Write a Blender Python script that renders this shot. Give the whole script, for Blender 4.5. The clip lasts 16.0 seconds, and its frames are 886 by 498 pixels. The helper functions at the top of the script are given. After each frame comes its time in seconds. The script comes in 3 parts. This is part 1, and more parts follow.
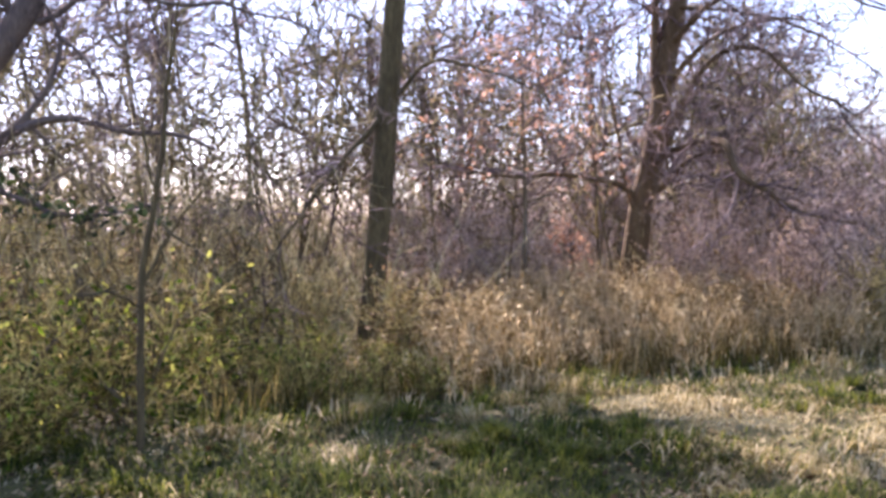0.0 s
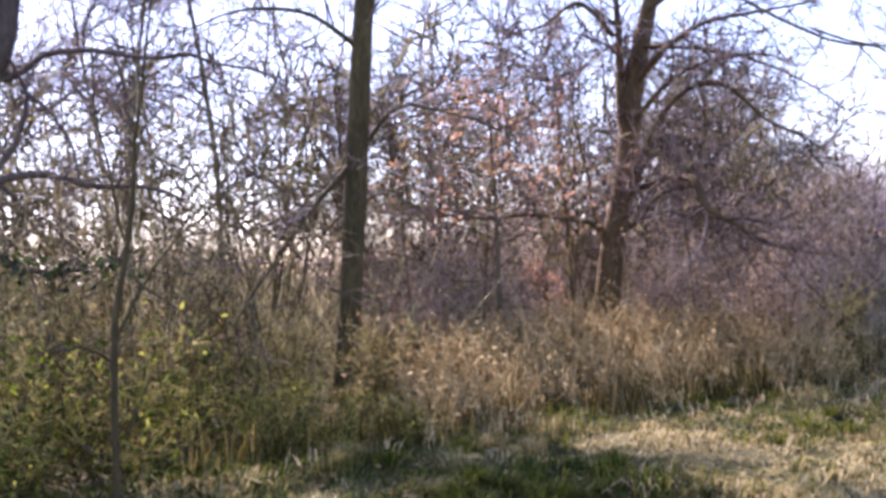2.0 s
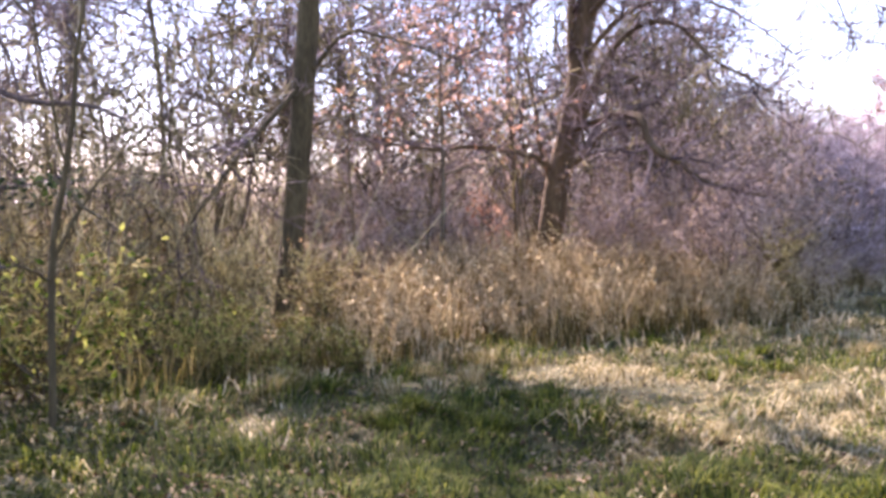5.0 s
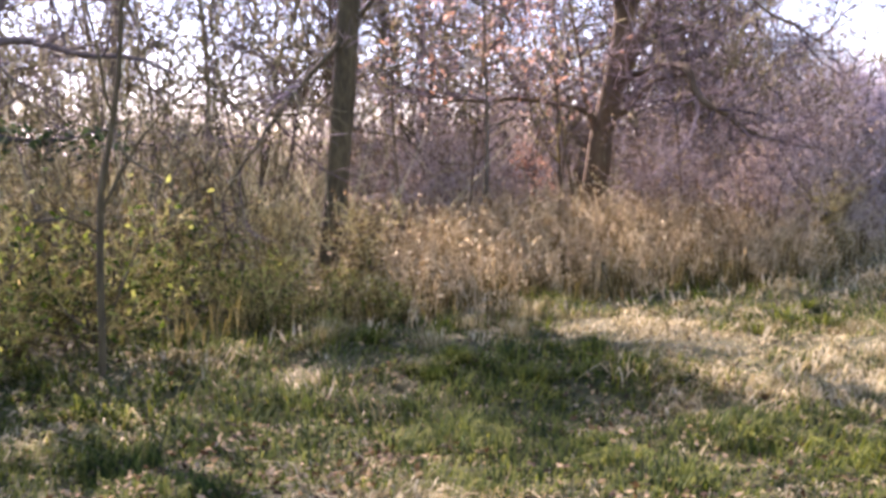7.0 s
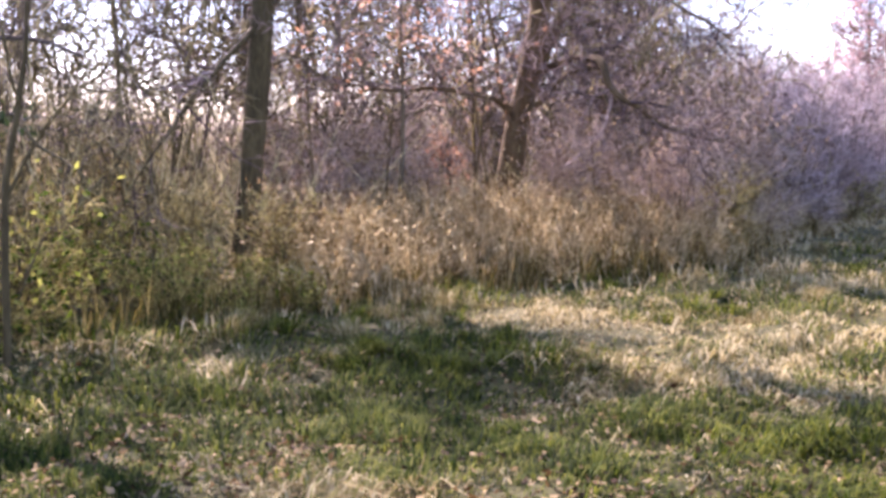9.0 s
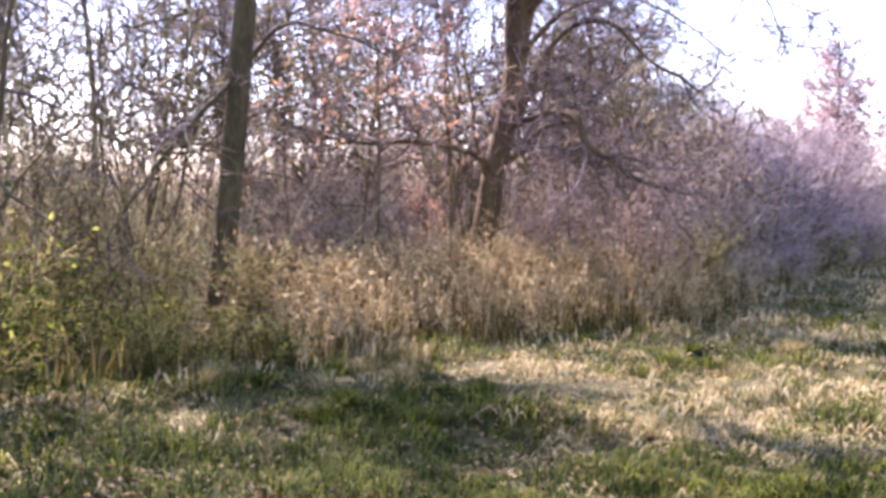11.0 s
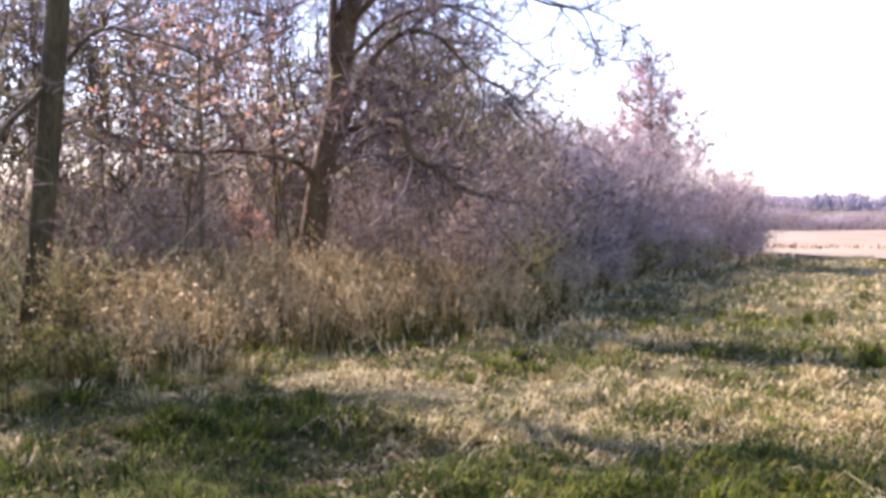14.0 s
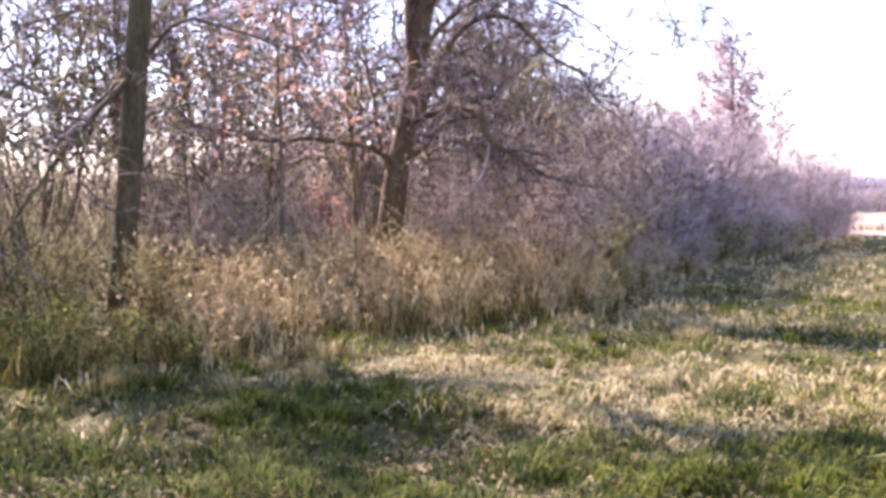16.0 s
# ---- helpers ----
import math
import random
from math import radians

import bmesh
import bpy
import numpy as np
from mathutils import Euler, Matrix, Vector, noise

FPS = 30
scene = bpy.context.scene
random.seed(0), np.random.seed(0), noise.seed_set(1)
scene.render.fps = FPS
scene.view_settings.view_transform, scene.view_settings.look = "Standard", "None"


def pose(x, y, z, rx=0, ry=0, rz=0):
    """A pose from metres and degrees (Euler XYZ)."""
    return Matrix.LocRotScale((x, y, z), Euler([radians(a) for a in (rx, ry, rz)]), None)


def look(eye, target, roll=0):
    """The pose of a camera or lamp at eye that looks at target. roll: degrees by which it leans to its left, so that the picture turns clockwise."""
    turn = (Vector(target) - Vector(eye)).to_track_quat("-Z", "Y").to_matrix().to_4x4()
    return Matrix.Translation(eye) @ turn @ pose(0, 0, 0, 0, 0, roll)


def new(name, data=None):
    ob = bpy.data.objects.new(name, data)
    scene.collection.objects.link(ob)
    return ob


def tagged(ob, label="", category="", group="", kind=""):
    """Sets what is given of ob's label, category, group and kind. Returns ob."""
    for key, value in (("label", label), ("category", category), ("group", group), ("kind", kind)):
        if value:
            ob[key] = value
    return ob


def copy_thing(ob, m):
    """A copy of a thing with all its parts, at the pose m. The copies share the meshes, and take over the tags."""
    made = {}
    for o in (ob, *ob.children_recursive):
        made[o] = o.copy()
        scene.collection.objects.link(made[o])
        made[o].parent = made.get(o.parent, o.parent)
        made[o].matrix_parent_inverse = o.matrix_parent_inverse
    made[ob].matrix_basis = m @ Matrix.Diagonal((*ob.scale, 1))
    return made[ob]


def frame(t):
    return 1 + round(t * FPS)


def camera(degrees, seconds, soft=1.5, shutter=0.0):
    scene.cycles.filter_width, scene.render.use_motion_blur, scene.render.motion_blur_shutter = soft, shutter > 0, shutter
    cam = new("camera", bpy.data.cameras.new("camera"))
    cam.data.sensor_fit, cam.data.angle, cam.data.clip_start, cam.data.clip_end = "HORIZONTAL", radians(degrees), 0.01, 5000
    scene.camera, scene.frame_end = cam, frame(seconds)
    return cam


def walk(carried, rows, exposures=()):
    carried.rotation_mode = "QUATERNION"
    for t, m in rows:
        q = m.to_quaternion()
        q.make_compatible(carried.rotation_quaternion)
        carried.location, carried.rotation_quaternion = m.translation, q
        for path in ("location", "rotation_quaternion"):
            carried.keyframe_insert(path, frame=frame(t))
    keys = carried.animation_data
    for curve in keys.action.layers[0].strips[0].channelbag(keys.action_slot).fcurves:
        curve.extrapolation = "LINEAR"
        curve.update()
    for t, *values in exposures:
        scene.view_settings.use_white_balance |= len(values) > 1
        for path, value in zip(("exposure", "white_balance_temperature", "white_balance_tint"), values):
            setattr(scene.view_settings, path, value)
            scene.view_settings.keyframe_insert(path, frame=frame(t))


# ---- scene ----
# ---- camera ----
cam = camera(43.17, 16.0, soft=3.5)
# seconds, yaw, pitch, roll of a camera held at eye height by someone who stands still
TURNS = [
    (0, 0.76, -1.14, -0.54), (0.5, 2.25, 0.85, -1.13), (1, 0.97, 0.86, -1.82), (1.5, 1.09, 1.33, -2.36),
    (2, -0.66, 1.05, -2.42), (2.5, -2.06, 0.43, -1.98), (3, -3.29, -0.82, -1.05), (3.2, -3.97, -1.18, -0.80),
    (5.3, -3.10, -2.60, -0.42), (5.5, -2.76, -2.60, -0.42), (6, -2.52, -2.87, -0.96), (6.5, -3.05, -3.13, -0.71),
    (7, -1.16, -4.99, -0.57), (7.5, -2.05, -5.36, 0.78), (8, -3.41, -5.81, 1.04), (8.5, -4.95, -5.41, 0.44),
    (9, -5.52, -5.54, 0.13), (9.2, -5.65, -5.26, -0.04), (11.3, -7.36, -2.43, 0.73), (11.5, -8.97, -2.21, 0.84),
    (12, -9.03, -2.11, 2.27), (12.5, -11.11, -1.87, 1.55), (13, -12.93, -1.67, 0.65), (13.5, -14.45, -1.54, 0.82),
    (14, -15.58, -2.35, 0.01), (14.5, -14.32, -2.29, -0.00), (15, -11.44, -2.51, 0.16), (15.5, -10.89, -2.76, -0.62),
    (16, -11.59, -3.08, -0.63),
]
EYE = 1.6
walk(cam, [(t, pose(0, 0, EYE, 90 + p, 0, y) @ pose(0, 0, 0, 0, 0, r)) for t, y, p, r in TURNS],
     exposures=[(0, 1.83, 6250, 40), (1, 1.66, 6250, 40), (2.4, 1.58, 6250, 40), (3, 1.92, 6250, 42), (3.2, 1.94, 6250, 42), (5.3, 2.02, 6250, 44), (9.2, 2.02, 6250, 44), (11.3, 2.05, 6250, 43), (12, 1.97, 6250, 42), (12.4, 1.77, 6250, 41), (13, 1.69, 6250, 40), (14, 1.66, 6250, 39), (15, 1.95, 6250, 42), (16, 2.05, 6250, 42)])

# ---- world and sun ----
SUN_AZ, SUN_EL = -29.0, 39.0
world = bpy.data.worlds.new("sky")
scene.world = world
world.use_nodes = True
wn = world.node_tree
sky = wn.nodes.new("ShaderNodeTexSky")
sky.sky_type = "NISHITA"
sky.sun_disc = False
sky.sun_elevation, sky.sun_rotation = radians(SUN_EL), radians(SUN_AZ)
sky.air_density, sky.dust_density, sky.ozone_density = 1.0, 0.4, 2.0
wn.links.new(sky.outputs[0], wn.nodes["Background"].inputs[0])
wn.nodes["Background"].inputs[1].default_value = 0.125
sun = new("sun", bpy.data.lights.new("sun", "SUN"))
sun.data.energy, sun.data.angle, sun.data.color = 5.0, radians(0.6), (1.0, 0.915, 0.79)
sd = Vector((math.sin(radians(SUN_AZ)) * math.cos(radians(SUN_EL)), math.cos(radians(SUN_AZ)) * math.cos(radians(SUN_EL)), math.sin(radians(SUN_EL))))
sun.matrix_world = look(tuple(sd * 60), (0, 0, 0))

# ---- materials ----


def material(name, colours, scale, rough=0.85, bump=0.3, fine=6.0, translucent=0.0, island=0.0, detail=6.0, stretch=(1, 1, 1)):
    """Colours spread by broad noise and fine grain; island shifts the place on the ramp from piece to piece."""
    m = bpy.data.materials.new(name)
    m.use_nodes = True
    nt = m.node_tree
    nd, ln = nt.nodes, nt.links
    bsdf = nd["Principled BSDF"]
    tc = nd.new("ShaderNodeTexCoord")
    mp = nd.new("ShaderNodeMapping")
    mp.inputs["Scale"].default_value = stretch
    ln.new(tc.outputs["Object"], mp.inputs[0])
    n1, n2 = nd.new("ShaderNodeTexNoise"), nd.new("ShaderNodeTexNoise")
    n1.inputs["Scale"].default_value, n1.inputs["Detail"].default_value = scale, detail
    n2.inputs["Scale"].default_value, n2.inputs["Detail"].default_value = scale * fine, detail
    ln.new(mp.outputs[0], n1.inputs["Vector"])
    ln.new(mp.outputs[0], n2.inputs["Vector"])
    mix = nd.new("ShaderNodeMath")
    mix.operation = "MULTIPLY_ADD"
    mix.inputs[1].default_value = 0.6
    ln.new(n1.outputs["Fac"], mix.inputs[0])
    add = nd.new("ShaderNodeMath")
    add.operation = "MULTIPLY"
    add.inputs[1].default_value = 0.4
    ln.new(n2.outputs["Fac"], add.inputs[0])
    ln.new(add.outputs[0], mix.inputs[2])
    fac = mix.outputs[0]
    if island:
        geo = nd.new("ShaderNodeNewGeometry")
        sh = nd.new("ShaderNodeMath")
        sh.operation = "MULTIPLY_ADD"
        sh.inputs[1].default_value = island
        ln.new(geo.outputs["Random Per Island"], sh.inputs[0])
        off = nd.new("ShaderNodeMath")
        off.operation = "SUBTRACT"
        off.inputs[1].default_value = island / 2
        ln.new(fac, off.inputs[0])
        ln.new(off.outputs[0], sh.inputs[2])
        fac = sh.outputs[0]
    ramp = nd.new("ShaderNodeValToRGB")
    els = ramp.color_ramp.elements
    while len(els) < len(colours):
        els.new(0.5)
    for i, c in enumerate(colours):
        els[i].position = 0.3 + 0.4 * i / max(1, len(colours) - 1)
        els[i].color = (*c, 1)
    ln.new(fac, ramp.inputs[0])
    ln.new(ramp.outputs[0], bsdf.inputs["Base Color"])
    bsdf.inputs["Roughness"].default_value = rough
    bsdf.inputs["Specular IOR Level"].default_value = 0.25
    if bump:
        b = nd.new("ShaderNodeBump")
        b.inputs["Strength"].default_value, b.inputs["Distance"].default_value = bump, 0.02
        ln.new(n2.outputs["Fac"], b.inputs["Height"])
        ln.new(b.outputs[0], bsdf.inputs["Normal"])
    if translucent:
        tr, ms = nd.new("ShaderNodeBsdfTranslucent"), nd.new("ShaderNodeMixShader")
        ln.new(ramp.outputs[0], tr.inputs[0])
        ms.inputs[0].default_value = translucent
        ln.new(bsdf.outputs[0], ms.inputs[1])
        ln.new(tr.outputs[0], ms.inputs[2])
        ln.new(ms.outputs[0], nd["Material Output"].inputs[0])
    return m


BARK = material("bark", [(0.045, 0.035, 0.019), (0.125, 0.098, 0.058), (0.22, 0.18, 0.11)], 5, bump=0.8, stretch=(1, 1, 0.25))
MOSSY = material("mossy_bark", [(0.05, 0.036, 0.016), (0.115, 0.088, 0.044), (0.19, 0.165, 0.075)], 4, bump=0.8, stretch=(1, 1, 0.3))
OLIVE = material("olive_bark", [(0.026, 0.02, 0.008), (0.074, 0.058, 0.024), (0.15, 0.124, 0.054)], 5, bump=0.8, stretch=(1, 1, 0.3))
DARK = material("dark_bark", [(0.04, 0.031, 0.026), (0.095, 0.075, 0.063), (0.18, 0.15, 0.115)], 6, bump=0.8, stretch=(1, 1, 0.3))
TWIG = material("twig_bark", [(0.07, 0.048, 0.043), (0.175, 0.126, 0.113), (0.35, 0.27, 0.24)], 2, bump=0, island=0.6)
THORN = material("thorn_bark", [(0.065, 0.052, 0.02), (0.18, 0.148, 0.06), (0.33, 0.28, 0.135)], 2, bump=0, island=0.8)
MAUVE = material("mauve_twig_bark", [(0.18, 0.138, 0.138), (0.385, 0.308, 0.304), (0.59, 0.495, 0.485)], 1.5, bump=0, island=0.6)
DRAB = material("drab_twig_bark", [(0.1, 0.086, 0.032), (0.32, 0.28, 0.115), (0.58, 0.515, 0.26)], 1.4, bump=0, island=0.8)
DUSK = material("dusky_twig_bark", [(0.17, 0.125, 0.095), (0.41, 0.32, 0.258), (0.63, 0.515, 0.435)], 1.2, bump=0, island=0.7)
BROWN = material("brown_twig_bark", [(0.08, 0.056, 0.011), (0.36, 0.27, 0.068), (0.72, 0.58, 0.21)], 1.5, bump=0, island=0.95)
WEED = material("dry_weed_stalk", [(0.15, 0.1, 0.034), (0.52, 0.405, 0.185), (0.82, 0.705, 0.43)], 1.1, bump=0, translucent=0.55, island=0.95)
RUDDY = material("ruddy_bark", [(0.042, 0.026, 0.011), (0.115, 0.078, 0.036), (0.2, 0.15, 0.075)], 5, bump=0.8, stretch=(1, 1, 0.3))
RANK = material("rank_grass_blade", [(0.04, 0.04, 0.006), (0.13, 0.105, 0.024), (0.31, 0.245, 0.085)], 1.6, bump=0, translucent=0.4, island=0.9)
LITTER = material("fallen_leaf", [(0.045, 0.026, 0.009), (0.15, 0.092, 0.035), (0.38, 0.28, 0.14)], 2, bump=0, translucent=0.3, island=0.95)
GREEN = material("grass_blade", [(0.014, 0.028, 0.002), (0.054, 0.09, 0.006), (0.2, 0.215, 0.028)], 2.6, bump=0, translucent=0.45, island=0.6)
STRAW = material("straw_blade", [(0.16, 0.128, 0.04), (0.36, 0.298, 0.115), (0.61, 0.525, 0.29)], 0.9, bump=0, translucent=0.4, island=0.6)
DEADLEAF = material("dead_leaf", [(0.08, 0.042, 0.016), (0.28, 0.18, 0.08), (0.6, 0.46, 0.28)], 2, bump=0, translucent=0.5, island=0.95)
RUSTLEAF = material("rust_leaf", [(0.4, 0.19, 0.1), (0.58, 0.33, 0.2), (0.7, 0.48, 0.33)], 2, bump=0, translucent=0.5, island=0.5)
BRAMBLE = material("bramble_leaf", [(0.03, 0.062, 0.003), (0.12, 0.18, 0.012), (0.4, 0.41, 0.085)], 2, bump=0, translucent=0.5, island=0.95)
CANE = material("bramble_cane", [(0.072, 0.042, 0.008), (0.25, 0.185, 0.038), (0.56, 0.45, 0.13)], 2, bump=0, island=0.95)
WINTERLEAF = material("winter_leaf", [(0.1, 0.11, 0.03), (0.27, 0.265, 0.1), (0.46, 0.42, 0.21)], 2, bump=0, translucent=0.5, island=0.9)
IVY = material("ivy_leaf", [(0.012, 0.025, 0.006), (0.03, 0.055, 0.012), (0.07, 0.1, 0.025)], 3, rough=0.5, bump=0, translucent=0.2, island=0.7)
SOIL = material("turf", [(0.026, 0.026, 0.006), (0.052, 0.052, 0.012), (0.088, 0.08, 0.021), (0.15, 0.122, 0.042)], 2.2, bump=0.7, fine=12)
STUBBLE = material("stubble", [(0.15, 0.112, 0.062), (0.235, 0.185, 0.115), (0.33, 0.268, 0.175)], 0.3, bump=0.5, fine=15)
# far woods: aerial haze mixed into the base colour as bluish grey
HAZYWOOD = material("hazy_wood", [(0.2, 0.185, 0.21), (0.29, 0.27, 0.31), (0.39, 0.365, 0.41)], 0.2, bump=0, island=0.3)
# far hedge: bark colour paled to carry the haze of distance
HAZYHEDGE = material("hazy_hedge_bark", [(0.17, 0.13, 0.13), (0.33, 0.265, 0.265), (0.5, 0.42, 0.41)], 0.6, bump=0, island=0.6)
FADED = material("faded_leaf", [(0.28, 0.17, 0.155), (0.44, 0.29, 0.27), (0.58, 0.42, 0.4)], 2, bump=0, translucent=0.5, island=0.4)

# ---- mesh helpers ----
rng = np.random.default_rng(7)


def mesh_of(name, verts, faces, mat, smooth=True):
    """One mesh from numpy arrays; faces is a list of (m, k) index arrays."""
    me = bpy.data.meshes.new(name)
    me.vertices.add(len(verts))
    me.vertices.foreach_set("co", np.ascontiguousarray(verts, np.float32).ravel())
    loops = np.concatenate([f.ravel() for f in faces]).astype(np.int32)
    sizes = np.concatenate([np.full(len(f), f.shape[1]) for f in faces]).astype(np.int32)
    me.loops.add(len(loops))
    me.loops.foreach_set("vertex_index", loops)
    me.polygons.add(len(sizes))
    me.polygons.foreach_set("loop_start", np.concatenate([[0], np.cumsum(sizes)[:-1]]).astype(np.int32))
    me.polygons.foreach_set("use_smooth", np.full(len(sizes), smooth))
    me.materials.append(mat)
    me.update(calc_edges=True)
    return me


def part(name, me, parent, label=""):
    ob = new(name, me)
    ob.parent = parent
    return tagged(ob, label) if label else ob


def thing(name, place, label, category, group="", kind=""):
    ob = new(name)
    ob.location = place
    return tagged(ob, label, category, group, kind)


def unit(v):
    return v / np.maximum(np.linalg.norm(v, axis=-1, keepdims=True), 1e-9)


def tubes(batches):
    """Tapered tubes round polylines. batches: (points (m, n, 3), radii (m, n), sides)."""
    vs, fs, base = [], [], 0
    for P, R, k in batches:
        m, n = P.shape[:2]
        if not m:
            continue
        T = unit(np.gradient(P, axis=1))
        ref = np.where(np.abs(T[:, :1, 2:3]) > 0.8, np.array([[[1.0, 0.13, 0]]]), np.array([[[0, 0.11, 1.0]]]))
        A = unit(np.cross(T, np.broadcast_to(ref, T.shape)))
        B = np.cross(T, A)
        ang = np.arange(k) * 2 * np.pi / k
        ring = P[:, :, None] + R[:, :, None, None] * (A[:, :, None] * np.cos(ang)[:, None] + B[:, :, None] * np.sin(ang)[:, None])
        full = n if k > 3 else n - 1
        vs.append(ring[:, :full].reshape(-1, 3))
        idx = base + np.arange(m * full * k).reshape(m, full, k)
        a, b = idx[:, :-1], idx[:, 1:]
        if full > 1:
            fs.append(np.stack([a, np.roll(a, -1, 2), np.roll(b, -1, 2), b], -1).reshape(-1, 4))
        base += m * full * k
        if k == 3:
            vs.append(P[:, -1])
            e = idx[:, -1]
            tip = np.broadcast_to((base + np.arange(m))[:, None], e.shape)
            fs.append(np.stack([e, np.roll(e, -1, 1), tip], -1).reshape(-1, 3))
            base += m
    return np.concatenate(vs), fs


def curve(points, n, bend=0.0):
    """A smooth line of n points through a few control points."""
    c = np.array(points, float)
    t = np.linspace(0, len(c) - 1, n)
    i = np.clip(t.astype(int), 0, len(c) - 2)
    f = (t - i)[:, None]
    p0, p1, p2, p3 = c[np.maximum(i - 1, 0)], c[i], c[i + 1], c[np.minimum(i + 2, len(c) - 1)]
    out = 0.5 * (2 * p1 + (p2 - p0) * f + (2 * p0 - 5 * p1 + 4 * p2 - p3) * f**2 + (3 * p1 - p0 - 3 * p2 + p3) * f**3)
    if bend:
        out[1:] += np.cumsum(rng.normal(0, bend, (n - 1, 3)), 0) * 0.5
    return out


def spawn(P, R, k, span, spread, length, n, wander, lift, thick, least):
    """k side shoots from every line: (points, radii). span: stretch of the parent; spread: degrees off it; lift: pull to the sky (below 0: droop)."""
    m, pn = P.shape[:2]
    u = rng.uniform(*span, (m, k)) * (pn - 1)
    i = np.minimum(u.astype(int), pn - 2)
    f = (u - i)[..., None]
    row = np.arange(m)[:, None]
    start = P[row, i] * (1 - f) + P[row, i + 1] * f
    r0 = R[row, i] * (1 - f[..., 0]) + R[row, i + 1] * f[..., 0]
    T = unit(P[row, i + 1] - P[row, i])
    side = unit(np.cross(T, rng.normal(size=T.shape)))
    a = np.radians(rng.uniform(*spread, (m, k)))[..., None]
    d = T * np.cos(a) + side * np.sin(a)
    L = rng.uniform(*length, (m, k))[..., None] * (1.15 - 0.5 * u[..., None] / (pn - 1))
    pts = [start]
    for _ in range(n - 1):
        d = unit(d + rng.normal(0, wander, d.shape) + np.array([0, 0, lift]))
        pts.append(pts[-1] + d * L / (n - 1))
    Q = np.stack(pts, 2).reshape(m * k, n, 3)
    rr = np.maximum(r0 * thick, least).reshape(-1, 1) * np.linspace(1, 0.35, n)[None]
    return Q, rr


def leaves_on(P, per, size, spread):
    """Folded leaves strewn along lines: verts, faces (two triangles each side of a fold)."""
    m, n = P.shape[:2]
    row = rng.integers(0, m, m * per)
    c = P[row, rng.integers(max(0, n - 2), n, m * per)] + rng.normal(0, spread, (m * per, 3))
    return leaf_mesh(c, size)


def leaf_mesh(c, size, flat=0.0, broad=1.0):
    m = len(c)
    d = unit(rng.normal(size=(m, 3)) * np.array([1, 1, 1 - flat]))
    s = unit(np.cross(d, rng.normal(size=(m, 3)) * np.array([1 - flat, 1 - flat, 1]) + np.array([0, 0, flat * 2])))
    up = np.cross(d, s)
    L = (rng.uniform(0.6, 1.3, (m, 1)) * size)
    w = L * rng.uniform(0.28, 0.5, (m, 1)) * broad
    v = np.stack([c - d * L / 2, c + s * w / 2 + up * w * 0.3, c + d * L / 2, c - s * w / 2 + up * w * 0.3], 1)
    idx = np.arange(m * 4).reshape(m, 4)
    return v.reshape(-1, 3), [np.concatenate([idx[:, [0, 1, 2]], idx[:, [0, 2, 3]]])]


# ---- ground ----
EDGE = np.array([(-40, 5.5), (-6, 6.0), (-3.0, 7.1), (-2.45, 7.75), (-2.1, 8.3), (-0.9, 9.1), (0.3, 10.3), (1.3, 11.3), (2.4, 11.9), (3.4, 12.5), (4.9, 13.3), (6.0, 15.0),
                 (7.2, 17.0), (10.4, 21.2), (15.8, 26.4), (19.3, 30.5), (21, 40), (60, 200)], float)


def edge_y(x):
    return np.interp(x, EDGE[:, 0], EDGE[:, 1])


def lattice(x, y, scale, seed):
    """Smooth noise from -1 to 1 over the plan; scale: lumps to the metre."""
    u, v = np.asarray(x, float) * scale + 31.7 * seed, np.asarray(y, float) * scale - 17.3 * seed
    i, j = np.floor(u), np.floor(v)
    f, g = u - i, v - j
    f, g = f * f * (3 - 2 * f), g * g * (3 - 2 * g)

    def corner(p, q):
        w = np.sin(p * 127.1 + q * 311.7 + seed * 74.7) * 43758.5453
        return 2 * (w - np.floor(w)) - 1

    return (corner(i, j) * (1 - f) + corner(i + 1, j) * f) * (1 - g) + (corner(i, j + 1) * (1 - f) + corner(i + 1, j + 1) * f) * g


def bank(x, y):
    """The low litter bank in front of the thicket, 0 to 1."""
    u = np.clip(((x + 2.2) * 1.5 + (y - 7.5) * 1.3) / (1.5**2 + 1.3**2), 0, 1)
    return np.exp(-(((x + 2.2 - 1.5 * u) / 0.33) ** 2 + ((y - 7.5 - 1.3 * u) / 0.33) ** 2))


def hills(x, y):
    x, y = np.asarray(x, float), np.asarray(y, float)
    near = np.clip(1.6 - np.hypot(x - 5, y - 12) / 24, 0, 1)
    return near * (0.05 * lattice(x, y, 0.8, 1) + 0.06 * lattice(x, y, 2.1, 2) + 0.036 * lattice(x, y, 4.6, 3)) + 0.1 * bank(x, y)


gx = np.r_[-2500, -600, -150, -50, -25, np.linspace(-8, 24, 220), 34, 45, 70, 150, 600, 2500]
gy = np.r_[-2500, -500, -100, -20, -5, np.linspace(2, 36, 230), 46, 60, 90, 150, 400, 1000, 2500]
GX, GY = np.meshgrid(gx, gy, indexing="ij")
gv = np.stack([GX, GY, hills(GX, GY)], -1).reshape(-1, 3)
gi = np.arange(len(gv)).reshape(GX.shape)
ground = new("ground", mesh_of("ground", gv, [np.stack([gi[:-1, :-1], gi[1:, :-1], gi[1:, 1:], gi[:-1, 1:]], -1).reshape(-1, 4)], SOIL))
tagged(ground, "rough mown turf of green grass and straw", "ground", kind="structure")

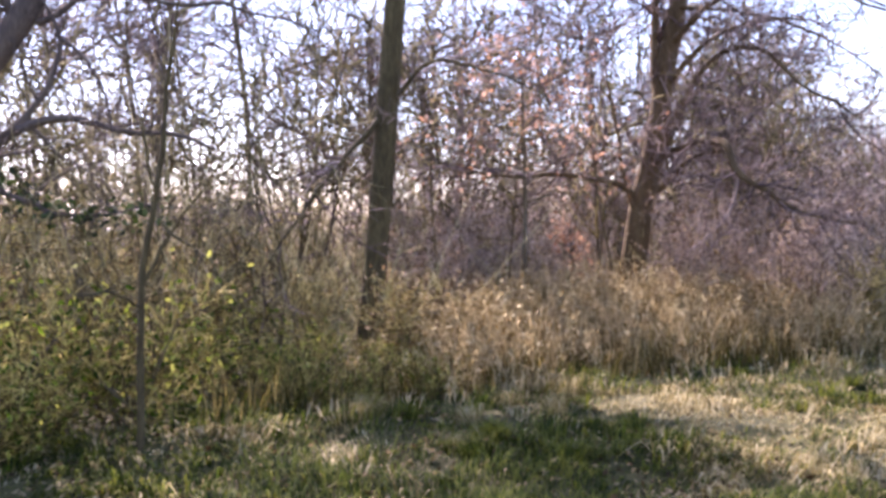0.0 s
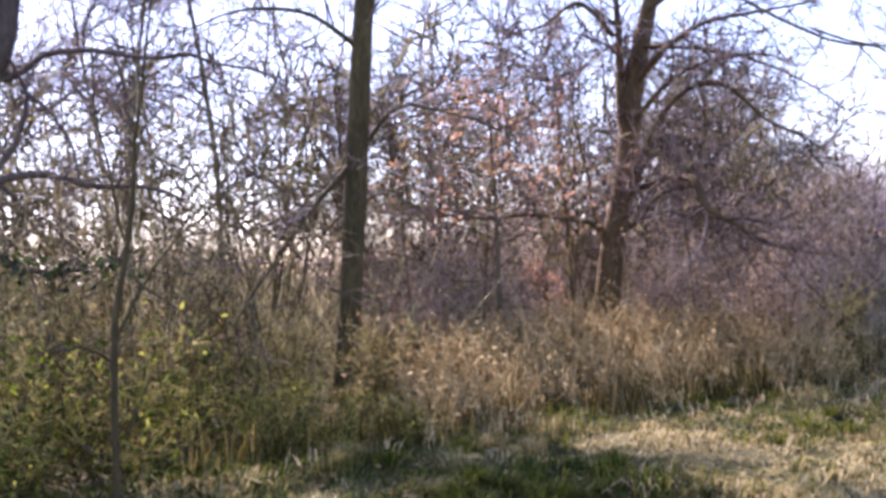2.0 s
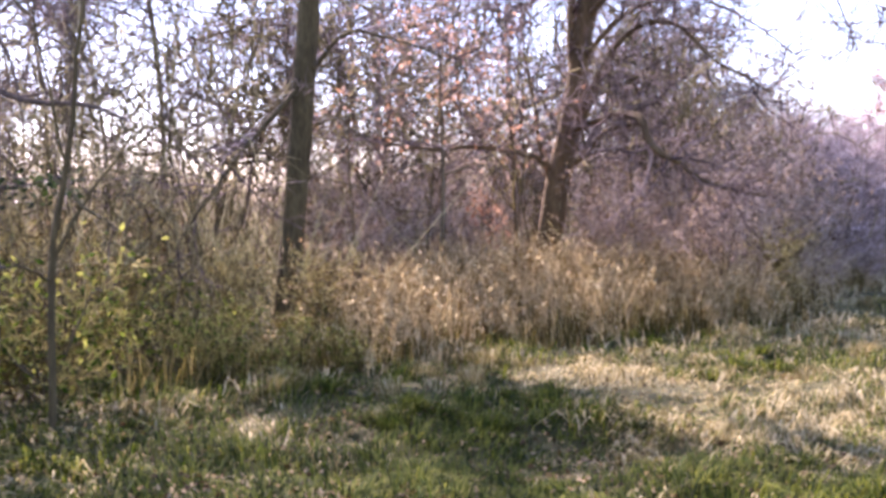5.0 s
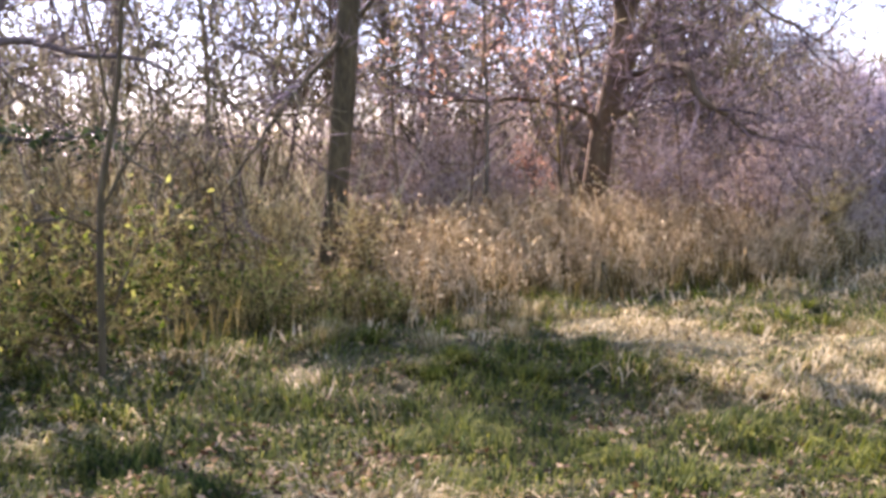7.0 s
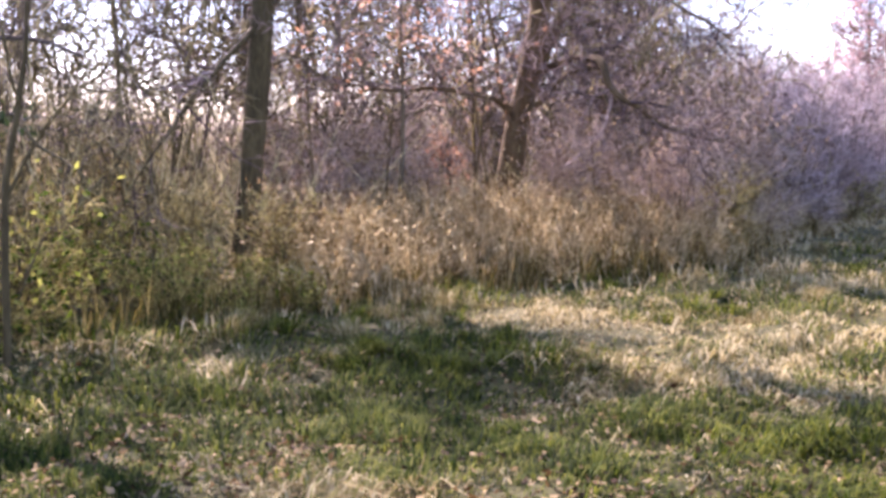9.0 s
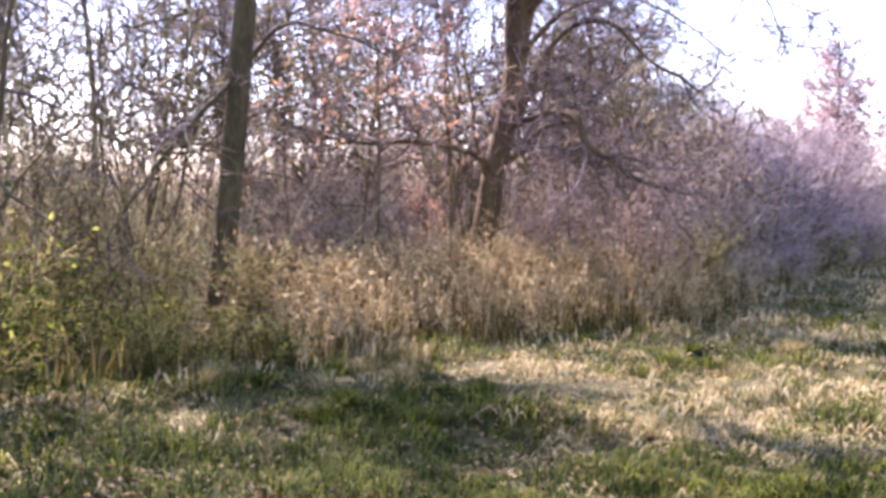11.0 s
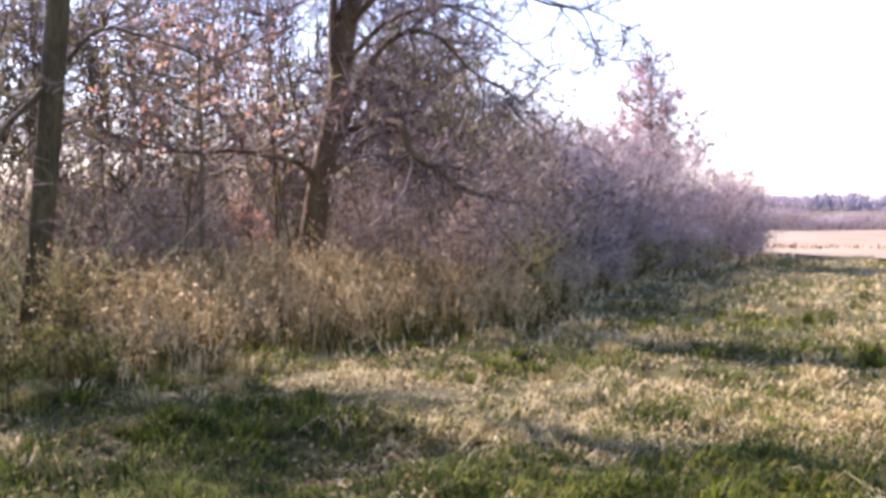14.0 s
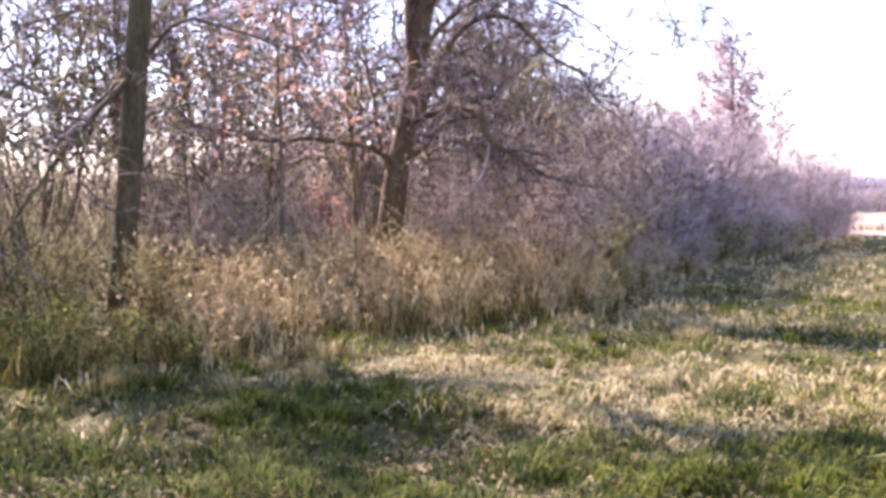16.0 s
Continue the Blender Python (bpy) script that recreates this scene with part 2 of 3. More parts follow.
fx, fy = np.linspace(0, 1, 120), np.linspace(0, 1, 12)
FX, FY = np.meshgrid(fx, fy, indexing="ij")
fv = np.stack([(18.2 + FX * 12) * (1 - FY) + (33 + FX * 110) * FY + 0.25 * np.sin(FX * 90), (32.5 - FX * 30) * (1 - FY) + (56.5 + FX * 4) * FY + 0.3 * np.sin(FX * 70), 0.05 + 0.03 * np.sin(FX * 60) * np.sin(FY * 9)], -1).reshape(-1, 3)
fi = np.arange(len(fv)).reshape(FX.shape)
field = new("field", mesh_of("field", fv, [np.stack([fi[:-1, :-1], fi[1:, :-1], fi[1:, 1:], fi[:-1, 1:]], -1).reshape(-1, 4)], STUBBLE))
tagged(field, "pale sunlit stubble field beyond the hedge", "field", kind="structure")


# ---- woody plants ----
def woody(name, place, label, group, trunk, trunk_r, limbs, twig_mat, bark, seed, levels, sides=10, by_limb=False):
    """A tree: a trunk line, limbs as (control points, radius), and shoots of the given levels on all of them. Points are world places.
    by_limb: each limb carries its own twigs. Returns the tree, its crown and the lines of the last shoots."""
    global rng
    rng = np.random.default_rng(seed)
    tree = thing(name, place, label, "tree", group)
    o = np.array(place, float)
    tp = curve(trunk, 14, 0.006)[None] - o
    tr = np.interp(np.linspace(0, 1, 14), np.linspace(0, 1, len(trunk_r)), trunk_r)[None]
    tr[0, 0] *= 1.25
    part("trunk", mesh_of("trunk", *tubes([(tp, tr, sides)]), bark), tree)
    lines = [(tree, tp[:, 4:], np.minimum(tr[:, 4:], 0.045))]
    for pts, r in limbs:
        lp = curve(pts, 18, 0.014)[None] - o
        lr = (r * np.linspace(1, 0.22, 18))[None]
        lines.append((part("limb", mesh_of("limb", *tubes([(lp, lr, 6)]), bark), tree), lp, lr))
    if not by_limb:
        lines = [(tree, np.concatenate([curve_resample(p, 10) for _, p, _ in lines]), np.concatenate([curve_resample(r[..., None], 10)[..., 0] for _, _, r in lines]))]
    for owner, P, R in lines:
        P, R, batches = curve_resample(P, 10), curve_resample(R[..., None], 10)[..., 0], []
        share = 1.0 if not by_limb else 0.35 if owner == tree else min(1.2, max(0.35, float(R[0, 0]) / 0.045)) * min(1.0, float(np.linalg.norm(np.diff(P[0], axis=0), axis=1).sum()) / 2.0)  # short limbs bear fewer twigs
        for k, *lv, faces in levels:
            P, R = spawn(P, R, max(2, round(k * share)), *lv)
            batches.append((P, R, faces))
            share = 1.0
        kind = "crown" if owner == tree else "twig_spray"
        twigs = tagged(part(kind, mesh_of(kind, *tubes(batches), twig_mat), owner), kind="stuff")
        crown = twigs if owner == tree else crown
    return tree, crown, P


def curve_resample(P, n):
    m, k = P.shape[:2]
    t = np.linspace(0, k - 1, n)
    i = np.minimum(t.astype(int), k - 2)
    f = (t - i)[None, :, None]
    return P[:, i] * (1 - f) + P[:, i + 1] * f


#       k, span, spread, length, n, wander, lift, thick, least, sides
BIG = [(12, (0.1, 1), (30, 75), (0.7, 1.7), 6, 0.16, 0.04, 0.5, 0.009, 4), (6, (0.1, 1), (25, 70), (0.3, 0.8), 4, 0.2, 0.0, 0.6, 0.0055, 3),
       (4, (0.2, 1), (25, 70), (0.15, 0.4), 3, 0.2, 0.0, 0.7, 0.004, 3)]
T1 = (-1.12, 12.95, 0)
woody("tree", T1, "tall straight grey-barked bare tree rising from dry weeds", "trees of the thicket",
      [(-1.12, 12.95, -0.1), (-1.02, 12.96, 0.6), (-0.92, 12.97, 1.5), (-0.81, 12.97, 2.85), (-0.73, 12.98, 3.8), (-0.62, 12.98, 4.9), (-0.5, 13, 6.6), (-0.45, 13.05, 8.6)],
      [0.14, 0.138, 0.136, 0.134, 0.13, 0.115, 0.09, 0.03],
      [([(-0.75, 12.96, 3.0), (-0.46, 12.79, 3.35), (-0.2, 12.6, 3.45), (0.15, 12.3, 3.33), (0.56, 12.0, 3.14), (0.9, 11.7, 2.9)], 0.03),
       ([(-0.86, 12.97, 2.9), (-1.28, 12.53, 2.38), (-1.54, 12.2, 1.98), (-1.69, 11.9, 1.7), (-1.87, 11.65, 1.42), (-2.05, 11.4, 1.1)], 0.037),
       ([(-0.7, 12.98, 4.2), (-1.2, 12.6, 4.5), (-1.9, 12.2, 4.5), (-2.6, 11.9, 4.2)], 0.035),
       ([(-0.65, 12.98, 4.6), (-0.2, 12.7, 5.3), (0.5, 12.5, 5.9), (1.0, 12.3, 6.6)], 0.04),
       ([(-0.6, 13, 5.4), (-1.2, 13.2, 6.2), (-1.7, 13.4, 7.2)], 0.04)] + [
       # upper limbs out of view, added so their shade falls on the turf
       ([(-0.5, 13, 5.4 + 0.3 * i), (-0.5 + 0.9 * math.cos(-1.5 + 0.9 * math.sin(2.4 * i)), 13 + 0.9 * math.sin(-1.5 + 0.9 * math.sin(2.4 * i)), 6.0 + 0.3 * i),
         (-0.5 + 1.9 * math.cos(-1.5 + math.sin(2.4 * i)), 13 + 1.9 * math.sin(-1.5 + math.sin(2.4 * i)), 6.6 + 0.3 * i)], 0.035)
       for i in range(4)], TWIG, OLIVE, 11, BIG, by_limb=True)
T2 = (2.36, 15.81, 0)
woody("tree", T2, "broad forked bare tree with arching side limbs", "trees of the thicket",
      [(2.36, 15.82, -0.1), (2.4, 15.81, 0.5), (2.48, 15.79, 1.1), (2.54, 15.78, 1.6), (2.63, 15.76, 2.1), (2.81, 15.74, 2.85), (2.91, 15.72, 3.7), (3.05, 15.7, 4.5),
       (3.26, 15.66, 5.3), (3.55, 15.5, 6.6), (3.8, 15.4, 8.2)],
      [0.215, 0.197, 0.186, 0.177, 0.168, 0.158, 0.148, 0.134, 0.11, 0.075, 0.03],
      [([(2.84, 15.73, 3.15), (2.78, 15.74, 3.65), (2.75, 15.74, 4.2), (2.76, 15.75, 4.9), (2.74, 15.76, 5.6), (2.6, 15.8, 7.2)], 0.1),
       ([(2.58, 15.77, 1.9), (2.3, 15.63, 2.15), (1.91, 15.38, 2.25), (1.28, 15.15, 2.3), (0.88, 14.97, 2.27), (0.35, 14.7, 2.31), (0.06, 14.5, 2.38)], 0.052),
       ([(2.72, 15.73, 2.4), (2.95, 15.4, 2.61), (3.2, 14.9, 2.7), (3.45, 14.6, 2.72)], 0.06),
       ([(3.3, 14.8, 2.71), (3.42, 14.3, 2.6), (3.48, 14.1, 2.3), (3.66, 13.95, 2.1), (3.8, 13.92, 2.02), (4.05, 13.9, 1.8), (4.35, 13.85, 1.66), (4.9, 13.8, 1.57)], 0.064),
       ([(2.66, 15.74, 1.9), (2.92, 15.3, 2.24), (3.1, 14.86, 2.48), (3.5, 14.57, 2.52)], 0.06),
       ([(2.7, 15.73, 2.15), (2.9, 15.55, 2.8), (3.05, 15.4, 3.2), (3.24, 15.1, 3.58), (3.45, 14.8, 3.81), (3.76, 14.5, 3.83), (3.97, 14.2, 3.67), (4.12, 14.0, 3.42), (4.25, 13.8, 3.2), (4.52, 13.5, 3.0), (4.72, 13.2, 2.75)], 0.052),
       ([(2.74, 15.7, 2.3), (2.98, 15.4, 2.9), (3.2, 15.15, 3.3), (3.5, 14.9, 3.5), (3.8, 14.8, 3.4)], 0.035),
       ([(2.92, 15.69, 3.5), (3.2, 15.22, 3.9), (3.5, 14.74, 4.1), (3.9, 14.25, 4.2), (4.3, 13.71, 4.1)], 0.045),
       ([(2.98, 15.67, 4.1), (3.35, 15.18, 4.5), (3.7, 14.68, 4.7), (4.2, 14.17, 4.72), (4.8, 13.58, 4.7)], 0.05),
       ([(2.72, 15.76, 4.8), (2.18, 15.35, 5.19), (1.65, 14.91, 4.8), (1.09, 14.56, 4.64)], 0.045),
       ([(3.3, 15.62, 5.3), (4.0, 14.9, 5.2), (4.5, 14.29, 4.7), (5.08, 13.58, 4.18), (5.45, 13.2, 4.02), (5.52, 12.9, 3.7), (5.56, 12.75, 3.45)], 0.034),
       ([(4.85, 13.8, 4.4), (5.29, 13.3, 4.08), (5.62, 12.95, 3.95), (5.87, 12.6, 3.75)], 0.022),
       ([(3.2, 15.6, 5.1), (4.1, 14.9, 5.6), (4.9, 14.4, 5.5), (5.6, 14.0, 4.9)], 0.035),
       ([(3.1, 15.6, 4.6), (4.0, 15.1, 4.4), (4.8, 14.7, 4.0), (5.5, 14.4, 3.4)], 0.032),
       ([(2.5, 15.7, 1.7), (2.3, 15.6, 2.3), (2.2, 15.6, 3.0), (2.05, 15.5, 3.8), (2.1, 15.5, 4.6)], 0.035)], TWIG, RUDDY, 12,
      [(16, (0.28, 1), (30, 75), (0.6, 1.6), 6, 0.26, 0.02, 0.4, 0.011, 4), (6, (0.1, 1), (25, 70), (0.3, 0.7), 4, 0.26, 0.0, 0.6, 0.0075, 3), (3, (0.2, 1), (25, 70), (0.15, 0.4), 3, 0.2, 0.0, 0.7, 0.0055, 3)], by_limb=True)
T3 = (-5.05, 9.4, 0)
leaner, _, _ = woody("tree", T3, "leaning dark bare tree with looping low limbs", "trees of the thicket",
      [(-5.05, 9.4, -0.1), (-5.0, 9.42, 0.8), (-4.87, 9.5, 1.7), (-4.6, 9.6, 2.4), (-4.27, 9.68, 2.85), (-4.06, 9.7, 3.08), (-3.84, 9.7, 3.37), (-3.66, 9.7, 3.66), (-3.61, 9.72, 4.02), (-3.55, 9.75, 4.7), (-3.35, 9.9, 5.9), (-3.0, 10.1, 7.8)],
      [0.17, 0.15, 0.14, 0.135, 0.13, 0.125, 0.12, 0.115, 0.1, 0.08, 0.03],
      [([(-4.8, 9.52, 1.95), (-4.27, 9.6, 2.2), (-4.06, 9.62, 2.27), (-3.82, 9.63, 2.52), (-3.57, 9.64, 2.79), (-3.45, 9.65, 3.12), (-3.46, 9.67, 3.35), (-3.6, 9.7, 3.62)], 0.055),
       ([(-4.75, 9.54, 1.98), (-4.27, 9.6, 2.2), (-3.92, 9.6, 2.39), (-3.57, 9.58, 2.52), (-3.26, 9.55, 2.55), (-2.87, 9.5, 2.42), (-2.32, 9.4, 2.35), (-2.0, 9.3, 2.22)], 0.058),
       ([(-3.62, 9.7, 3.4), (-3.43, 9.66, 3.46), (-3.23, 9.63, 3.58), (-2.77, 9.6, 3.58), (-2.32, 9.6, 3.5), (-2.04, 9.6, 3.52), (-1.83, 9.58, 3.42), (-1.48, 9.55, 3.34), (-1.2, 9.5, 3.22)], 0.034),
       ([(-4.7, 9.56, 2.1), (-4.1, 9.46, 2.04), (-3.66, 9.43, 1.89), (-3.29, 9.33, 1.75), (-2.91, 9.33, 1.71), (-2.53, 9.33, 1.8)], 0.04),
       ([(-3.46, 9.66, 3.3), (-3.15, 9.6, 3.05), (-2.95, 9.5, 2.7), (-2.85, 9.45, 2.3)], 0.022),
       ([(-3.68, 9.7, 3.55), (-3.9, 9.68, 3.58), (-4.2, 9.66, 3.75), (-4.6, 9.6, 4.05)], 0.045),
       ([(-3.56, 9.74, 4.4), (-3.0, 9.45, 4.5), (-2.4, 9.3, 4.3), (-1.84, 9.43, 3.95)], 0.03)] + [
       # crown limbs above the view, added to shade the near grass
       ([(-3.5 + 0.07 * i, 9.75 + 0.04 * i, 4.6 + 0.36 * i), (-3.3 + 0.9 * math.cos(2.4 * i), 9.8 + 0.9 * math.sin(2.4 * i), 5.1 + 0.4 * i), (-3.2 + 1.9 * math.cos(2.4 * i + 0.3), 9.8 + 1.9 * math.sin(2.4 * i + 0.3), 5.4 + 0.43 * i)], 0.045)
       for i in range(5)] + [
       # left limbs outside the view, placed to shade the near left corner
       ([(-4.1, 9.7, 3.05), (-4.4, 9.4, 3.6), (-4.7, 9.0, 4.3), (-4.8, 8.7, 5.0)], 0.05), ([(-3.8, 9.7, 3.4), (-4.1, 9.5, 4.2), (-4.5, 9.5, 5.0)], 0.045)], DARK, DARK, 13,
      [(7, (0.1, 1), (30, 75), (0.4, 1.0), 6, 0.26, 0.03, 0.45, 0.0075, 4), (5, (0.1, 1), (25, 70), (0.2, 0.5), 4, 0.26, 0.0, 0.6, 0.005, 3),
       (3, (0.2, 1), (25, 70), (0.1, 0.25), 3, 0.2, 0.0, 0.7, 0.0035, 3)], by_limb=True)
rng = np.random.default_rng(15)
ivy_line = curve([(-4.1, 9.47, 2.1), (-3.66, 9.43, 1.9), (-3.29, 9.33, 1.74), (-2.91, 9.33, 1.7), (-2.55, 9.33, 1.78)], 14)[None] - np.array(T3, float)
ivy_at = np.repeat(ivy_line[0], 26, 0) + rng.normal(0, 1, (14 * 26, 3)) * np.array([0.1, 0.09, 0.07])
tagged(part("foliage", mesh_of("foliage", *leaf_mesh(ivy_at, 0.075, 0.3, 1.6), IVY), leaner, "dark ivy leaves"), kind="stuff")
T4 = (-2.18, 7.58, 0)
woody("sapling", T4, "slender forked bare sapling at the edge of the grass", "",
      [(-2.18, 7.58, -0.05), (-2.17, 7.6, 0.6), (-2.15, 7.6, 1.22), (-2.12, 7.6, 1.47), (-2.05, 7.62, 1.83), (-2.0, 7.64, 2.14), (-1.97, 7.63, 2.5), (-1.9, 7.6, 2.9), (-1.8, 7.55, 3.5)],
      [0.027, 0.025, 0.023, 0.018, 0.015, 0.006],
      [([(-2.15, 7.6, 1.22), (-1.98, 7.6, 1.54), (-1.87, 7.58, 1.65), (-1.7, 7.55, 1.87), (-1.55, 7.5, 2.15)], 0.016),
       ([(-2.05, 7.62, 1.83), (-2.12, 7.55, 2.3), (-2.2, 7.5, 2.9), (-2.2, 7.5, 3.5)], 0.013),
       ([(-2.03, 7.64, 1.65), (-1.81, 7.48, 1.5), (-1.59, 7.33, 1.39)], 0.014),
       ([(-2.16, 7.6, 1.05), (-2.25, 7.3, 1.18), (-2.41, 7.1, 1.16), (-2.55, 7.0, 1.25)], 0.012)], DARK, OLIVE, 14,
      [(6, (0.15, 1), (30, 70), (0.25, 0.6), 5, 0.15, 0.06, 0.5, 0.005, 3), (4, (0.2, 1), (25, 60), (0.12, 0.3), 3, 0.2, 0.02, 0.6, 0.003, 3)], sides=8, by_limb=True)


# thin trees of the wood behind: four forms, copied
def wood_tree(seed, h, twig_mat, count=12, low=0.15, shoots=6, extra=()):
    g = np.random.default_rng(seed)
    lean = g.normal(0, 0.8, 2)
    pts = [(0, 0, -0.1)] + [(lean[0] * t * t + g.normal(0, 0.08), lean[1] * t * t + g.normal(0, 0.08), h * t) for t in (0.15, 0.3, 0.5, 0.7, 0.85, 1)]
    limbs = []
    for i in range(count):
        t = g.uniform(low, 0.85)
        a, L = g.uniform(0, 2 * np.pi), g.uniform(0.9, 2.2) * (1.25 - t)
        p = np.array([lean[0] * t * t, lean[1] * t * t, h * t])
        d = np.array([math.cos(a), math.sin(a), 0])
        e, rise = np.array([-d[1], d[0], 0]) * g.normal(0, 0.35), g.uniform(0.1, 1.2)
        limbs.append(([p, p + d * L * 0.5 + (0, 0, L * 0.4 * rise), p + d * L * 0.9 + e * L + (0, 0, L * 0.8 * rise), p + d * L * 1.3 + e * L * 2 + (0, 0, L * (1.5 * rise - 0.2))], 0.026))
    r = h * 0.005
    return woody("tree", (0, 0, 0), "slim bare young tree in the wood", "slim trees of the wood", pts, [r, r * 0.85, r * 0.7, r * 0.45, r * 0.15], limbs, twig_mat, BARK, seed + 50,
                 [(shoots, (0.1, 1), (30, 80), (0.5, 1.4), 5, 0.34, 0.02, 0.6, 0.013, 3), (4, (0.1, 1), (30, 80), (0.25, 0.7), 3, 0.34, 0.0, 0.6, 0.0085, 3), *extra], sides=6)[0]


def scatter(forms, places):
    """Stand the first forms at the first places and copies at the rest: (x, y, scale, turn)."""
    for i, (x, y, s, a) in enumerate(places):
        ob = forms[i % len(forms)]
        z = float(hills(x, y)) - 0.02
        if i >= len(forms):
            ob = copy_thing(ob, pose(x, y, z, 0, 0, a))
        else:
            ob.matrix_basis = pose(x, y, z, 0, 0, a)
        ob.scale = (s, s, s)


prng = np.random.default_rng(21)
wood = [wood_tree(31, 7.5, TWIG), wood_tree(32, 6.5, TWIG), wood_tree(33, 8.5, TWIG), wood_tree(34, 6.0, TWIG)]
spots = []
while len(spots) < 60:
    az, d = prng.uniform(-29, 17), prng.uniform(13.5, 33)
    x, y = d * math.sin(radians(az)), d * math.cos(radians(az))
    if az < -5 and prng.uniform() < (0.62 if d < 20 else 0.25 if az > -16 else 0.55):
        continue
    if y > edge_y(x) + 2.5 and all((x - p[0]) ** 2 + (y - p[1]) ** 2 > 0.8 for p in spots) and not (abs(az - 9.5) < 2.5 and d < 17) and not (abs(az + 4) < 1.5 and d < 14) and not (y < 20.5 and -3 < az < 17):
        spots.append((x, y, prng.uniform(0.75, 1.1) * (1 + max(0, d - 20) * 0.025), prng.uniform(0, 360)))
scatter(wood, spots)
# added trees whose crowns, above the view, throw shade on the turf
shade_trees = [wood_tree(36, 9.0, TWIG, 18, 0.64, 7, [(4, (0.1, 1), (30, 80), (0.2, 0.5), 2, 0.2, 0.0, 0.7, 0.006, 3)])]
scatter(shade_trees, [(-2.9, 15.6, 1.0, 30), (-4.2, 15.6, 0.92, 150)])


def pole(seed):
    g = np.random.default_rng(seed)
    k = g.normal(0, 0.12, 2)
    return woody("sapling", (0, 0, 0), "thin pale upright sapling among dry weeds", "thin saplings", [(0, 0, -0.05), (k[0], k[1], 1), (k[0] * 2.5, k[1] * 2, 2.2), (k[0] * 3, k[1] * 4, 3.4)],
                 [0.02, 0.016, 0.012, 0.005], [], BROWN, MOSSY, seed, [(9, (0.1, 1), (25, 60), (0.4, 0.9), 4, 0.15, 0.08, 0.6, 0.006, 3), (4, (0.2, 1), (25, 60), (0.15, 0.4), 2, 0.2, 0, 0.6, 0.004, 3)], sides=5)[0]


scatter([pole(41), pole(42), pole(43)], [(2.28, 15.4, 1.0, 0), (1.75, 14.9, 0.9, 80), (2.0, 15.6, 1.1, 170), (1.5, 15.7, 0.8, 240), (0.6, 14.8, 0.9, 20), (3.6, 15.0, 0.9, 100), (-0.2, 13.9, 1.0, 300), (4.4, 15.2, 0.85, 40)])


# shrubs
def shrub(seed, name, label, group, h, w, stems, twig_mat, leaf=None, per=0, least=0.004, wander=0.2, last=3, many=(8, 5), leaf_label="small leathery leaves", leaf_size=0.08):
    global rng
    rng = np.random.default_rng(seed)
    bush = thing(name, (0, 0, 0), label, "shrub", group)
    a = rng.uniform(0, 2 * np.pi, stems)
    r = rng.uniform(0.2, 1, stems) * w
    P = np.stack([np.stack([np.cos(a) * r * t + rng.normal(0, 0.05 + 0.1 * t, stems), np.sin(a) * r * t + rng.normal(0, 0.05 + 0.1 * t, stems),
                            h * (t**0.85) * rng.uniform(0.75, 1.05, stems) - 0.03], -1) for t in np.linspace(0, 1, 6)], 1)
    P[:, 0, :2] = rng.normal(0, 0.15, (stems, 2))
    P[:, 1:] += np.cumsum(rng.normal(0, 0.05 * h / 2, (stems, 5, 3)), 1) * np.array([1, 1, 0.4])
    R = rng.uniform(0.009, 0.018, (stems, 1)) * np.linspace(1, 0.35, 6)[None]
    for k in range(stems):
        part("stem", mesh_of("stem", *tubes([(P[k:k + 1], R[k:k + 1], 4)]), MOSSY), bush)
    batches = []
    for lv in [(many[0], (0.03, 1), (25, 70), (0.25 * h, 0.5 * h), 5, wander, 0.03, 0.5, least * 1.6, 3), (many[1], (0.1, 1), (25, 70), (0.12 * h, 0.3 * h), 3, 0.25, 0.0, 0.6, least * 1.2, 3),
               (last, (0.1, 1), (25, 70), (0.06 * h, 0.17 * h), 2, 0.2, 0.0, 0.7, least, 3)]:
        P, R = spawn(P, R, *lv[:-1])
        batches.append((P, R, lv[-1]))
    crown = tagged(part("crown", mesh_of("crown", *tubes(batches), twig_mat), bush), kind="stuff")
    if leaf:
        tagged(part("foliage", mesh_of("foliage", *leaves_on(P[::max(1, len(P) // per)], 1, leaf_size, 0.12), leaf), crown, leaf_label), kind="stuff")
    return bush


def strip(count, x0, x1, d0, d1, s0, s1, gap=0.5):
    out = []
    tries = 0
    while len(out) < count and tries < 4000:
        tries += 1
        x, d = prng.uniform(x0, x1), prng.uniform(d0, d1)
        y = edge_y(x) + d
        if all((x - p[0]) ** 2 + (y - p[1]) ** 2 > gap * gap for p in out):
            out.append((x, y, prng.uniform(s0, s1), prng.uniform(0, 360)))
    return out


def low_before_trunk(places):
    """Shrinks plants between the camera and the straight trunk, so that its foot shows in the view."""
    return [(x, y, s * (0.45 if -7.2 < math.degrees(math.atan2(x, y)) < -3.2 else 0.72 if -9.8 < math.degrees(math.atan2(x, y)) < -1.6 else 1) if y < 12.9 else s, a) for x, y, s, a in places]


brown = [shrub(61, "shrub", "bare brown bush of tangled fine twigs", "bushes of the thicket", 1.7, 0.9, 14, BROWN, DEADLEAF, 700, least=0.005, last=1, leaf_label="withered brown leaves"), shrub(62, "shrub", "bare brown bush of tangled fine twigs", "bushes of the thicket", 1.9, 0.8, 14, BROWN, WINTERLEAF, 1500, least=0.005, last=1, leaf_label="sparse olive leaves", leaf_size=0.065)]
